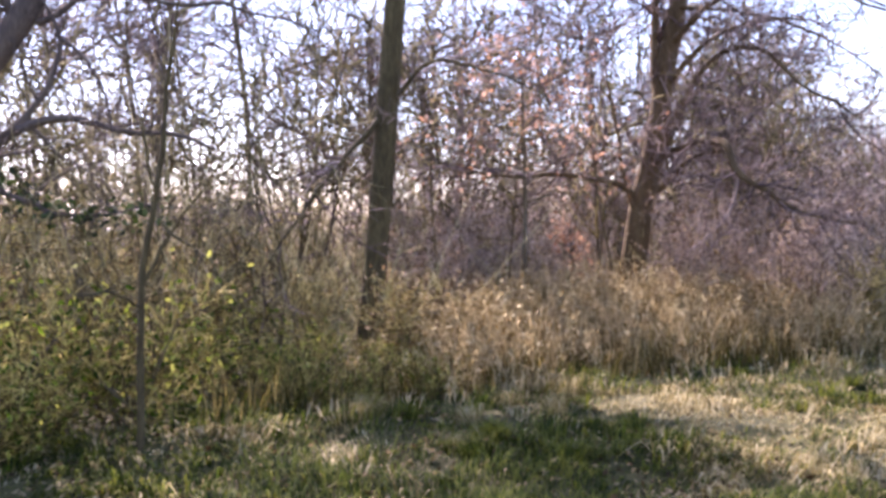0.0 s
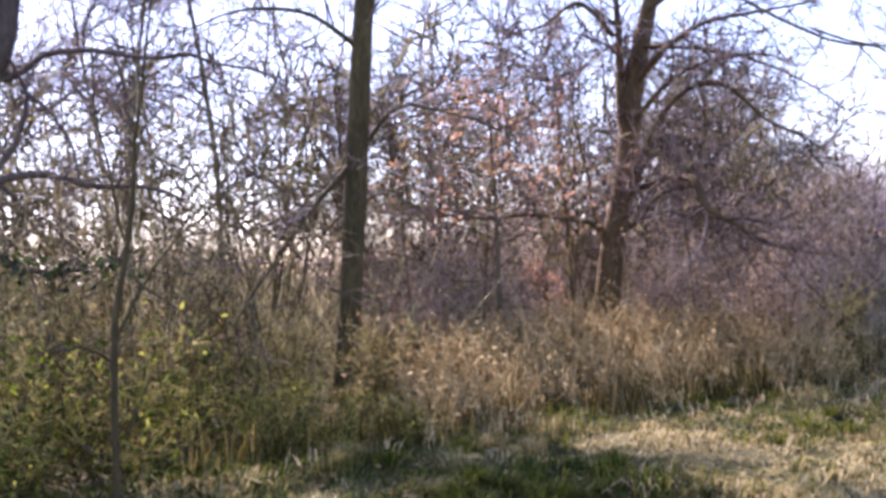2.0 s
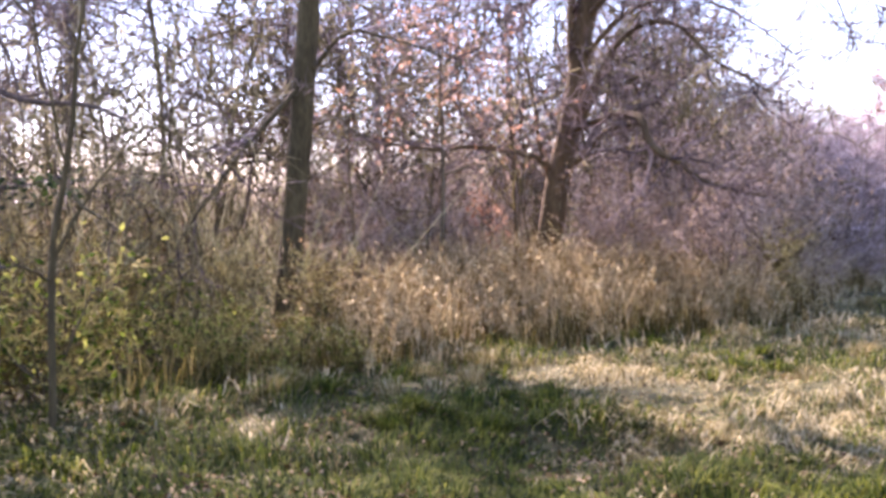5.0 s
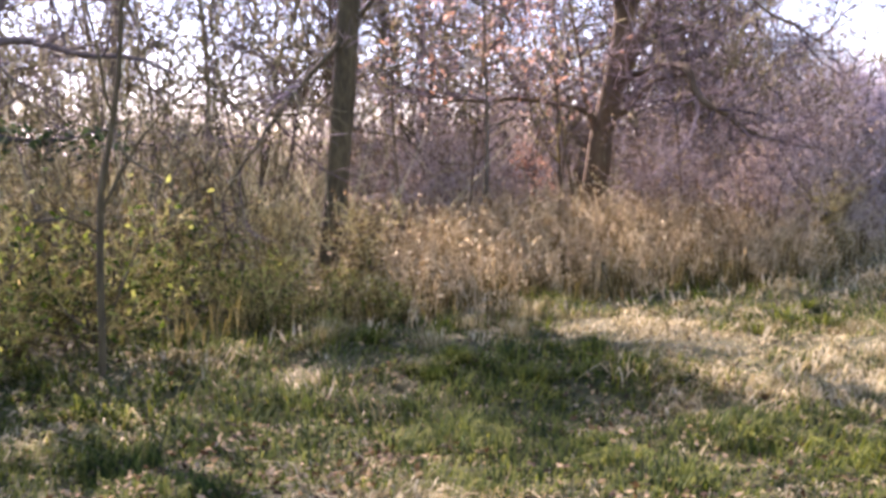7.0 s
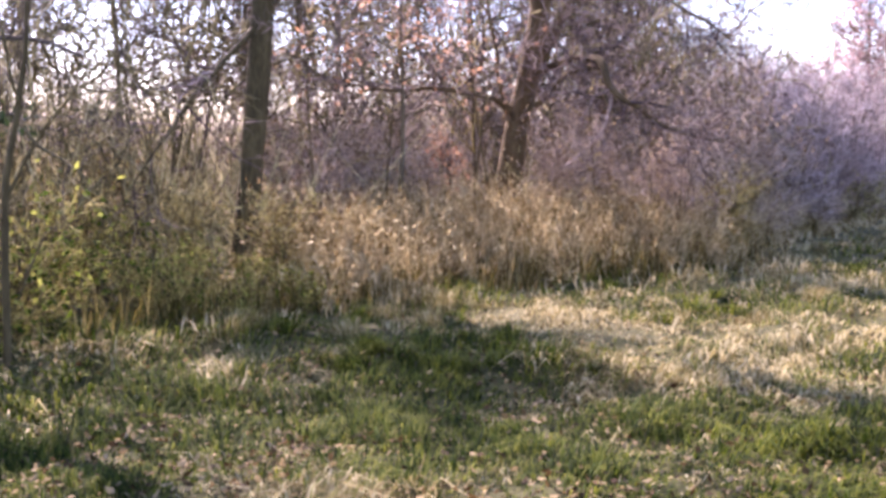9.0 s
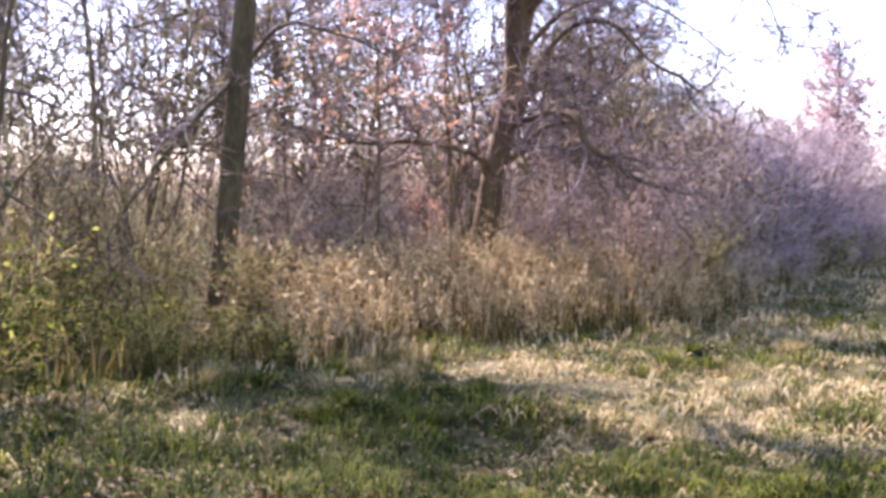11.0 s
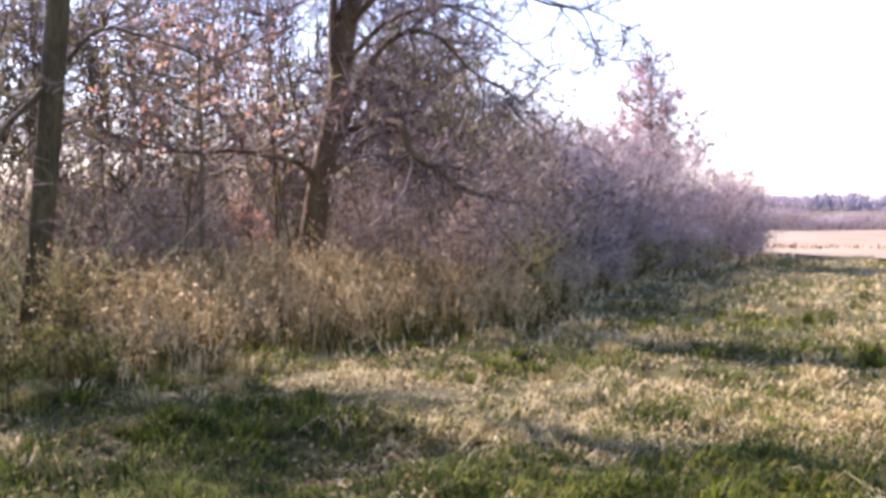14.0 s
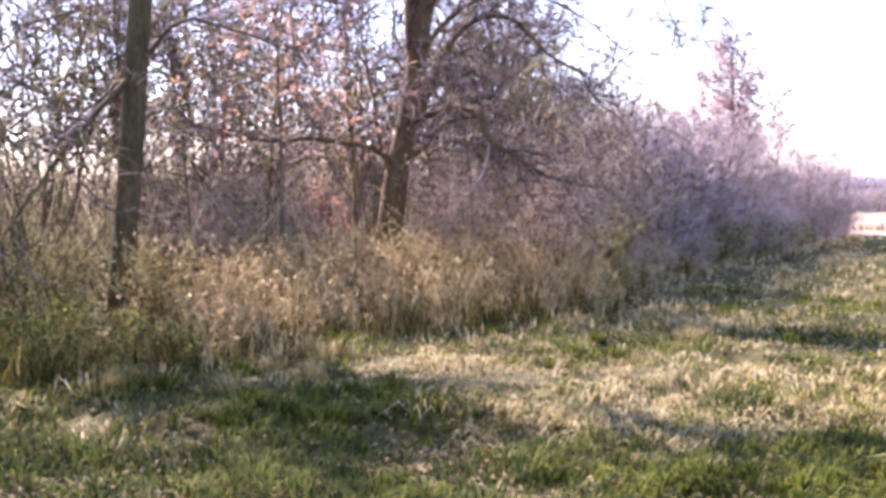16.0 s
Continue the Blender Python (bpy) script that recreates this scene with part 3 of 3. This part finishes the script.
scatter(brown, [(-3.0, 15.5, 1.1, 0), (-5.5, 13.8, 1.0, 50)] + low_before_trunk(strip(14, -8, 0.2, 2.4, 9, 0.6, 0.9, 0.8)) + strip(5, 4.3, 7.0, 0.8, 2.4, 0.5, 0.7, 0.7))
thorn = [shrub(67, "thorn_tree", "open thorn bush of looping grey branches", "thorns of the thicket", 3.6, 1.6, 8, THORN, least=0.010, wander=0.4, last=1, many=(6, 3)),
         shrub(68, "thorn_tree", "open thorn bush of looping grey branches", "thorns of the thicket", 4.4, 1.9, 8, THORN, least=0.010, wander=0.4, last=1, many=(6, 3))]
scatter(thorn, [(-2.9, 10.6, 0.7, 70), (-2.3, 11.4, 0.6, 130), (-3.6, 12.2, 0.85, 200), (0.1, 15.6, 0.9, 260), (0.9, 17.2, 1.0, 320), (-2.3, 14.8, 1.1, 20),
                (-4.6, 14.2, 1.05, 45), (4.6, 17.0, 1.1, 240), (3.4, 19.6, 1.4, 130), (-2.2, 18.2, 1.4, 210), (-6.0, 16.5, 1.4, 340), (0.6, 22.5, 1.6, 280), (5.4, 17.6, 1.05, 300), (6.6, 18.6, 0.95, 95), (-0.8, 19.5, 1.5, 75), (2.6, 22.5, 1.6, 10), (4.8, 21.0, 1.4, 225), (-3.4, 9.3, 0.5, 10), (-2.8, 9.7, 0.36, 100)])
bramble = [shrub(63, "bramble", "low bramble bush with scattered small leaves", "brambles at the wood's edge", 1.0, 1.1, 10, CANE, BRAMBLE, 3200, leaf_size=0.1, least=0.005, wander=0.4, last=1),
           shrub(64, "bramble", "low bramble bush with scattered small leaves", "brambles at the wood's edge", 1.4, 1.0, 9, CANE, BRAMBLE, 2800, leaf_size=0.1, least=0.005, wander=0.4, last=1)]
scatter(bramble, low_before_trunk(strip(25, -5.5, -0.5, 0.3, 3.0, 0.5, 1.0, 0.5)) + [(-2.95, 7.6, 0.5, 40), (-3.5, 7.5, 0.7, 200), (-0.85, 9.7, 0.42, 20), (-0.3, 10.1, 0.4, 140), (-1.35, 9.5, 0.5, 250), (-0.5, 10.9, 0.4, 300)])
dusk = [shrub(70, "shrub", "bare brown-mauve bush of dense fine twigs", "hedge bushes", 2.8, 1.3, 14, DUSK, DEADLEAF, 1200, wander=0.36, least=0.0052, last=2, leaf_label="withered brown leaves")]
mauve = [shrub(65, "shrub", "tall mauve-grey bare bush of dense fine twigs", "hedge bushes", 3.0, 1.3, 14, MAUVE, least=0.0062, last=1), shrub(66, "shrub", "tall mauve-grey bare bush of dense fine twigs", "hedge bushes", 2.6, 1.2, 14, MAUVE, least=0.0062, last=1)]
scatter(dusk, [(-0.6, 17.0, 0.8, 100), (1.2, 18.8, 0.9, 150), (2.6, 20.5, 0.95, 250), (0.2, 15.4, 0.65, 20)] + [p for p in strip(12, -0.5, 4.8, 2.4, 7, 0.45, 0.7, 0.7) if p[1] > 16.3 or abs(math.degrees(math.atan2(p[0], p[1])) - 9.2) > 2.6] + strip(9, 4.4, 8.2, 1.3, 4.2, 0.55, 0.85, 1.0) + [(5.6, 18.8, 1.0, 80), (4.7, 18.6, 0.95, 10), (6.6, 20.0, 1.05, 20)])
hedge = strip(9, 6.8, 10.4, 1.3, 4.5, 0.8, 1.12, 0.9) + strip(8, 9.5, 13.5, 1.2, 3.5, 0.85, 1.08, 1.2) + strip(11, 13, 18.6, 1.0, 3.0, 0.62, 0.88, 1.2) + strip(13, 8.6, 18.8, 0.25, 0.8, 0.34, 0.5, 0.6)
hedge += [(7.6, 21.2, 1.15, 140), (8.8, 23.0, 1.2, 30)]
scatter(mauve, hedge + [(5.9, 22.4, 1.55, 60), (7.3, 23.0, 1.28, 200), (4.7, 22.8, 1.65, 310), (3.2, 23.5, 1.6, 120), (6.6, 24.5, 1.5, 15)])
scatter([shrub(69, "shrub", "low grey-brown bush at the foot of the hedge", "bushes at the hedge foot", 1.3, 0.9, 10, DUSK, last=2)], strip(6, 6.2, 9.5, 0.2, 0.9, 0.45, 0.7, 0.6))
scatter([shrub(74, "bramble", "low green bramble at the foot of the hedge", "brambles at the wood's edge", 1.1, 1.0, 9, DRAB, WINTERLEAF, 1100, leaf_size=0.13, least=0.006, wander=0.4, last=1)], strip(6, 8.5, 14.5, 0.1, 0.6, 0.45, 0.75, 0.7))

# ---- tall dry weeds along the wood's edge ----
rng = np.random.default_rng(81)
n = 10000
wx = rng.uniform(-1.3, 8.4, n)
wd = rng.uniform(0, 1, n) ** 0.8 * np.interp(wx, [-1.6, 0.5, 5, 7, 8.4], [3.4, 4.0, 3.2, 2.2, 0.9]) + 0.35 * np.sin(2.1 * wx) * np.sin(5.3 * wx + 1) + 0.1
wy = edge_y(wx) + wd + rng.normal(0, 0.2, n)
lump = np.sin(2.7 * wx + 1.1 * wy) * np.sin(2.2 * wy - 1.3 * wx + 2) + 0.6 * np.sin(6.1 * wx + 1) * np.sin(5.3 * wy)
k = lump + rng.normal(0, 0.6, n) > np.interp(np.degrees(np.arctan2(wx, wy)), [-4, -1.5, 1.5], [0.5, 0.1, -0.7])
wx, wy, wd, lump = wx[k], wy[k], wd[k], lump[k]
n = len(wx)
wh = rng.uniform(0.5, 1.2, n) * np.interp(wd, [0, 0.5, 1.6, 3], [0.35, 0.7, 1.0, 1.15]) * np.interp(wx, [-1.6, -0.7, -0.2, 0.6, 4.5, 6.5, 8.4], [0.75, 0.8, 0.95, 1.08, 1.05, 1.0, 0.6]) * (1 + 0.12 * lump) * 0.81
wh *= np.where(wy < 13.1, np.interp(np.degrees(np.arctan2(wx, wy)), [-8, -4.4, -3.2, -1.0], [0.4, 0.4, 0.6, 1.0]), 1)
lean = rng.normal(0, 0.28, (n, 2)) * wh[:, None]
P = np.stack([np.stack([wx + lean[:, 0] * t**1.6, wy + lean[:, 1] * t**1.6, wh * t - 0.02], -1) for t in (0, 0.4, 0.75, 1.0)], 1)
P[:, 1:3] += rng.normal(0, 0.02, (n, 2, 3))
R = rng.uniform(0.003, 0.0065, (n, 1)) * np.array([[1, 0.85, 0.7, 0.5]])
Q, QR = spawn(P, R, 7, (0.35, 1), (25, 75), (0.05, 0.2), 2, 0.1, 0.05, 0.8, 0.0035)
weeds = new("dry_weeds", mesh_of("dry_weeds", *tubes([(P, R, 3), (Q, QR, 3)]), WEED))
tagged(weeds, "tall dead golden-brown weed stalks along the thicket", "weeds", kind="stuff")
lv = leaf_mesh(Q[rng.permutation(len(Q))[:24000], 1], 0.046)
chaff = new("weed_leaves", mesh_of("weed_leaves", *lv, WEED))
tagged(chaff, "shrivelled leaves and seed heads on the dead weeds", "weeds", kind="stuff")
n = 9000
x = rng.uniform(-2.0, 8.2, n)
d = rng.uniform(0.1, 3.0, n) * np.interp(x, [-2, 5, 8.2], [1, 1, 0.4])
rank = (edge_y(x) + d, rng.uniform(0.16, 0.48, n) * (1 + 0.5 * lattice(x, d, 1.1, 21)), rng.uniform(0.008, 0.016, n), rng.uniform(0.1, 0.9, n))
n, rank_x = 1500, x
x = rng.uniform(-1.5, 19, n)
y = edge_y(x) + rng.uniform(-0.7, 0.9, n) * np.interp(x, [-2, 7, 19], [1, 1, 1.5])
z = hills(x, y) - 0.02
h = rng.uniform(0.06, 0.24, n)
a = rng.normal(0, 0.5, (n, 2)) * h[:, None]
w = (rng.uniform(0.004, 0.008, n) * np.interp(y, [8, 25], [1, 2.2]))[:, None] * unit(np.stack([rng.normal(size=n), rng.normal(size=n), 0 * x], -1))
b = np.stack([x, y, z], -1)
m = b + np.stack([a[:, 0] * 0.4, a[:, 1] * 0.4, h * 0.65], -1)
t = b + np.stack([a[:, 0], a[:, 1], h], -1)
i5 = np.arange(n * 5).reshape(n, 5)
sedge = new("tall_grass", mesh_of("tall_grass", np.stack([b - w, b + w, m + w, m - w, t], 1).reshape(-1, 3), [i5[:, [0, 1, 2, 3]], i5[:, [3, 2, 4]]], WEED))
tagged(sedge, "long dry grass fringing the thicket", "grass", kind="stuff")

# ---- grass, straw and fallen leaves ----


def blades(n, x, y, h, w, bend, a=None):
    a = rng.uniform(0, 2 * np.pi, n) if a is None else a
    d = np.stack([np.cos(a), np.sin(a), 0 * a], -1)
    s = np.stack([-np.sin(a), np.cos(a), 0 * a], -1) * w[:, None] / 2
    base = np.stack([x, y, hills(x, y) - 0.01], -1)
    up = np.array([0, 0, 1.0])
    mid = base + d * (bend * h * 0.35)[:, None] + up * (h * 0.6)[:, None]
    tip = base + d * (bend * h)[:, None] + up * (h * np.clip(1.15 - 0.5 * bend, 0.15, 1))[:, None]
    v = np.stack([base - s, base + s, mid + s * 0.8, mid - s * 0.8, tip], 1).reshape(-1, 3)
    i = np.arange(n * 5).reshape(n, 5)
    return v, [i[:, [0, 1, 2, 3]], i[:, [3, 2, 4]]]


def turf(n):
    """Places on the turf, denser before the thicket."""
    az = rng.uniform(-29, 40, n)
    d = 3.8 * (8.5 ** rng.uniform(0, 1, n))
    round_about = rng.uniform(0, 1, n) < 0.36
    az = np.where(round_about, rng.uniform(0, 360, n), az)
    d = np.where(round_about, 8 * np.sqrt(rng.uniform(0.002, 1, n)), d)
    x, y = d * np.sin(np.radians(az)), d * np.cos(np.radians(az))
    keep = y < edge_y(x) + 1.2
    return x[keep], y[keep], d[keep]


def sward(x, y):
    """Green above 0, bleached below."""
    return 1.1 * lattice(x, y, 0.75, 4) + 0.9 * lattice(x, y, 1.9, 5) + 0.6 * lattice(x, y, 4.3, 6)


def tufts(n, each, radius, keep):
    """Blade places gathered into tufts, with the tuft's own height and lean: x, y, distance, height, lean."""
    x, y, d = turf(n)
    k = keep(x, y) + rng.normal(0, 0.7, len(x)) > 0
    x, y, d = x[k], y[k], d[k]
    tall, lean = rng.uniform(0.5, 1.3, len(x)) * (1.05 + 0.95 * lattice(x, y, 2.3, 12)), 3.1 * lattice(x, y, 0.9, 7) + rng.normal(0, 0.6, len(x))
    x, y, d, tall, lean = (np.repeat(v, each) for v in (x, y, d, tall, lean))
    m = len(x)
    return x + rng.normal(0, radius, m) * (0.6 + d * 0.06), y + rng.normal(0, radius, m) * (0.6 + d * 0.06), d, tall, lean + rng.normal(0, 0.9, m)


# straw thickens along the sunlit strip, so its brightness is in the colour
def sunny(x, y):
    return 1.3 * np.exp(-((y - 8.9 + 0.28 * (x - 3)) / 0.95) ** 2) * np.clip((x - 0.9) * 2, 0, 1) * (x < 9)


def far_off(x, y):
    """Farther off the grass is more bleached; by the hedge foot extra straw lightens its shade."""
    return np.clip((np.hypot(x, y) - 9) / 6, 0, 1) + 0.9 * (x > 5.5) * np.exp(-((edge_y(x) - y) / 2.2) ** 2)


under = new("rank_grass", mesh_of("rank_grass", *blades(len(rank_x), rank_x, *rank), RANK))
tagged(under, "rank olive-brown grass among the feet of the weeds", "grass", kind="stuff")
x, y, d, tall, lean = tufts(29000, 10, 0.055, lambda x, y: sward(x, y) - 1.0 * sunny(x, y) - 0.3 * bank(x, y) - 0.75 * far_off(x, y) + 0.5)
h = rng.uniform(0.06, 0.14, len(x)) * tall * np.interp(y - edge_y(x), [-3, -0.3, 1], [0.9, 1.2, 1.6])
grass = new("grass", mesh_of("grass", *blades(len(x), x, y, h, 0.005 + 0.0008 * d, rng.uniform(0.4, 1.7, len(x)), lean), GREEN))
tagged(grass, "rough uneven green grass in matted tufts", "grass", kind="stuff")
# less straw at near left and centre: cast shade put into the grass colour
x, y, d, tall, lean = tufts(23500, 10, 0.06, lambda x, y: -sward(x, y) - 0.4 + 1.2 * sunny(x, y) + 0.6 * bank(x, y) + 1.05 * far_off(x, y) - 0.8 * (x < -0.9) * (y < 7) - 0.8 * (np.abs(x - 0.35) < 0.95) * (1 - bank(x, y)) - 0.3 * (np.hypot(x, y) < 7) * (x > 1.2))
h = rng.uniform(0.05, 0.13, len(x)) * tall
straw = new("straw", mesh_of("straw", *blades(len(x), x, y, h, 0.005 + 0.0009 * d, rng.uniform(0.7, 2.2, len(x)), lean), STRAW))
tagged(straw, "bleached dead grass lying over the turf", "dry grass", kind="stuff")
x, y, d = turf(34000)
keep = rng.uniform(0, 1, len(x)) < np.clip(0.3 + 0.9 * bank(x, y) + 0.7 * (lattice(x, y, 1.6, 11) > 0.1) * np.clip(2.2 - x, 0, 1), 0, 1) * (d < 14)
x, y = x[keep], y[keep]
litter = new("leaf_litter", mesh_of("leaf_litter", *leaf_mesh(np.stack([x, y, hills(x, y) + 0.03 + rng.uniform(0, 0.04, len(x))], -1), 0.047, 0.45, 1.4), LITTER))
tagged(litter, "brown fallen leaves strewn over the grass", "leaves", kind="stuff")


# tussocks of long dead grass
def tussock(seed, blade, label):
    global rng
    rng = np.random.default_rng(seed)
    n = 220
    a, r, h = rng.uniform(0, 6.28, n), rng.uniform(0, 0.17, n), rng.uniform(0.14, 0.4, n)
    b = np.stack([r * np.cos(a), r * np.sin(a), 0 * a - 0.02], -1)
    swept = rng.uniform(0, 6.28)
    d = (np.stack([np.cos(a), np.sin(a), 0 * a], -1) * rng.uniform(0.2, 0.9, n)[:, None] + np.array([math.cos(swept), math.sin(swept), 0]) * rng.uniform(0.2, 0.9, n)[:, None]) * h[:, None]
    w = np.stack([-np.sin(a), np.cos(a), 0 * a], -1) * 0.004
    up = np.stack([0 * h, 0 * h, h], -1)
    i5 = np.arange(n * 5).reshape(n, 5)
    v = np.stack([b - w, b + w, b + d * 0.4 + up * 0.7 + w, b + d * 0.4 + up * 0.7 - w, b + d * 1.1 + up * 0.75], 1).reshape(-1, 3)
    return tagged(new("grass_tussock", mesh_of("grass_tussock", v, [i5[:, [0, 1, 2, 3]], i5[:, [3, 2, 4]]], blade)), label, "grass", "tussocks by the weeds")


prng = np.random.default_rng(22)
clumps = [(0.35, 9.7, 0.7, 0), (1.3, 11.1, 0.75, 40), (3.0, 12.0, 0.6, 200), (1.0, 10.4, 0.9, 120)]
clumps += [(prng.uniform(-0.9, 1.5), prng.uniform(7.3, 9.6), prng.uniform(0.45, 0.8), prng.uniform(0, 360)) for _ in range(16)]
clumps += [(prng.uniform(3.5, 12), prng.uniform(8.5, 15), prng.uniform(0.4, 0.75), prng.uniform(0, 360)) for _ in range(26)]
scatter([tussock(71, STRAW, "tussock of long bleached grass"), tussock(72, GREEN, "tussock of long green grass"), tussock(73, GREEN, "tussock of long green grass")], [p for p in clumps if p[1] < edge_y(p[0]) + 0.1])

# ---- trees that keep their dead leaves ----
def leafy(name, place, label, h, w, seed, leaf_n, leaf_size, t0=0.25, limbs_n=24, shoots=5, least=0.006, leaf_mat=RUSTLEAF, shoot=0.15, lean_low=1.0):
    g = np.random.default_rng(seed)
    o = np.array(place, float)
    limbs = []
    for i in range(limbs_n):
        t = t0 + (0.95 - t0) * (1 - (1 - (i + g.uniform()) / limbs_n) ** lean_low)  # from low to high, thinning upward
        a, L = 2.4 * i + g.uniform(-0.5, 0.5), w * (1.03 - t) * g.uniform(0.6, 1.1)
        p = o + (0, 0, h * t)
        dd = np.array([math.cos(a), math.sin(a), 0.35])
        limbs.append(([p, p + dd * L * 0.5, p + dd * L + (0, 0, 0.1 * L)], 0.013))
    tree, crown, P = woody(name, place, label, "", [o + (0, 0, -0.1), o + (0.05, 0, h * 0.5), o + (0, 0.03, h)], [h * 0.012, h * 0.008, 0.008], limbs, TWIG, BARK, seed,
                    [(shoots, (0.2, 1), (30, 70), (shoot * w, 2.3 * shoot * w), 4, 0.15, 0.03, 0.6, least, 3), (3, (0.2, 1), (30, 70), (0.55 * shoot * w, 1.3 * shoot * w), 3, 0.2, 0, 0.6, least * 0.7, 3)], sides=6)
    lv = leaves_on(P[g.permutation(len(P))[:leaf_n]], 3, leaf_size, 0.08)
    tagged(part("foliage", mesh_of("foliage", *lv, leaf_mat), crown, "withered leaves"), kind="stuff")
    return tree


leafy("oak_sapling", (0.8, 14.0, 0), "young oak holding withered rust-coloured leaves", 3.7, 3.0, 91, 420, 0.075, 0.5, 18)
leafy("oak_seedling", (1.45, 14.5, 0), "small oak seedling with a bunch of pale rust leaves among weeds", 1.6, 0.55, 93, 60, 0.085, 0.7, 8)
leafy("oak_tree", (13.2, 27.0, 0), "pointed young tree holding withered leaves above the hedge", 5.85, 3.3, 92, 3000, 0.115, 0.35, 130, 5, 0.011, FADED, 0.04, 0.55)
scatter([wood_tree(35, 4.2, MAUVE)], [(17.6, 30.7, 0.92, 0)])

# ---- far hedge and woods ----
rng = np.random.default_rng(95)


def far_twigs(n, x, y, h, r, mat, name, label, shoot=0.6):
    lean = rng.normal(0, 0.45, (n, 2)) * h[:, None]
    P = np.stack([np.stack([x + lean[:, 0] * t, y + lean[:, 1] * t, h * t], -1) for t in (0, 0.5, 1)], 1)
    R = np.full((n, 3), r) * np.array([[1, 0.8, 0.4]])
    Q, QR = spawn(P, R, 5, (0.2, 1), (20, 60), (0.5 * shoot, 1.5 * shoot), 2, 0.1, 0.05, 0.7, r * 0.6)
    return tagged(new(name, mesh_of(name, *tubes([(P, R, 3), (Q, QR, 3)]), mat)), label, "hedge" if r > 0.01 else "brush", kind="stuff")


n = 3400
x, d = rng.uniform(-14, 7, n), rng.uniform(3.2, 18, n)
far_twigs(n, x, edge_y(x) + d, rng.uniform(0.6, 1.6, n) * np.interp(x, [-3, 0, 3], [1.6, 1.35, 1.0]) * (1 + 0.35 * lattice(x, d, 0.6, 8)), 0.008, DRAB, "undergrowth", "tangled brown undergrowth on the floor of the wood", 0.35)
n = 3800
az, d = np.radians(rng.uniform(-30, 17, n)), rng.uniform(24, 40, n)
far_twigs(n, d * np.sin(az), d * np.cos(az), (rng.uniform(0.75, 1.1, n) * (1.6 + d * 0.034)) * (1 + 0.25 * lattice(np.degrees(az), d * 0.1, 0.35, 9)), 0.0125, DUSK, "back_brush", "grey-brown bare brush closing the back of the wood", 0.8)
n = 2600
x = rng.uniform(33, 75, n)
far_twigs(n, x, 54 + (x - 33) * 0.28 + rng.uniform(0, 3, n), rng.uniform(0.8, 1.15, n) * np.interp(x, [33, 36.5, 38.5, 75], [1.5, 1.6, 1.0, 1.1]) * (1 + 0.12 * np.sin(x * 0.9)), 0.018, HAZYHEDGE, "far_hedge", "distant mauve-brown hedge across the field", 0.3)
n = 3000
az, d = rng.uniform(18, 50, n), rng.uniform(230, 290, n)
far_twigs(n, d * np.sin(np.radians(az)), d * np.cos(np.radians(az)), rng.uniform(2.6, 3.7, n) * (1 + 0.1 * np.sin(az * 1.3) + 0.12 * np.sin(az * 3.7 + 1)), 0.27, HAZYWOOD, "far_woods", "line of hazy distant bare woods", 0.8)
# weedy tufts along a track in the field
n = 380
u = rng.uniform(0, 1, n)
x, y = 20.5 + 5.5 * u + rng.normal(0, 0.15, n), 36.5 - 6.5 * u + rng.normal(0, 0.25, n)
margin = new("field_margin", mesh_of("field_margin", *blades(n, x, y, rng.uniform(0.1, 0.3, n), np.full(n, 0.05), rng.uniform(0.2, 0.8, n)), DEADLEAF))
tagged(margin, "thin row of weedy tufts along a field track", "grass", kind="stuff")
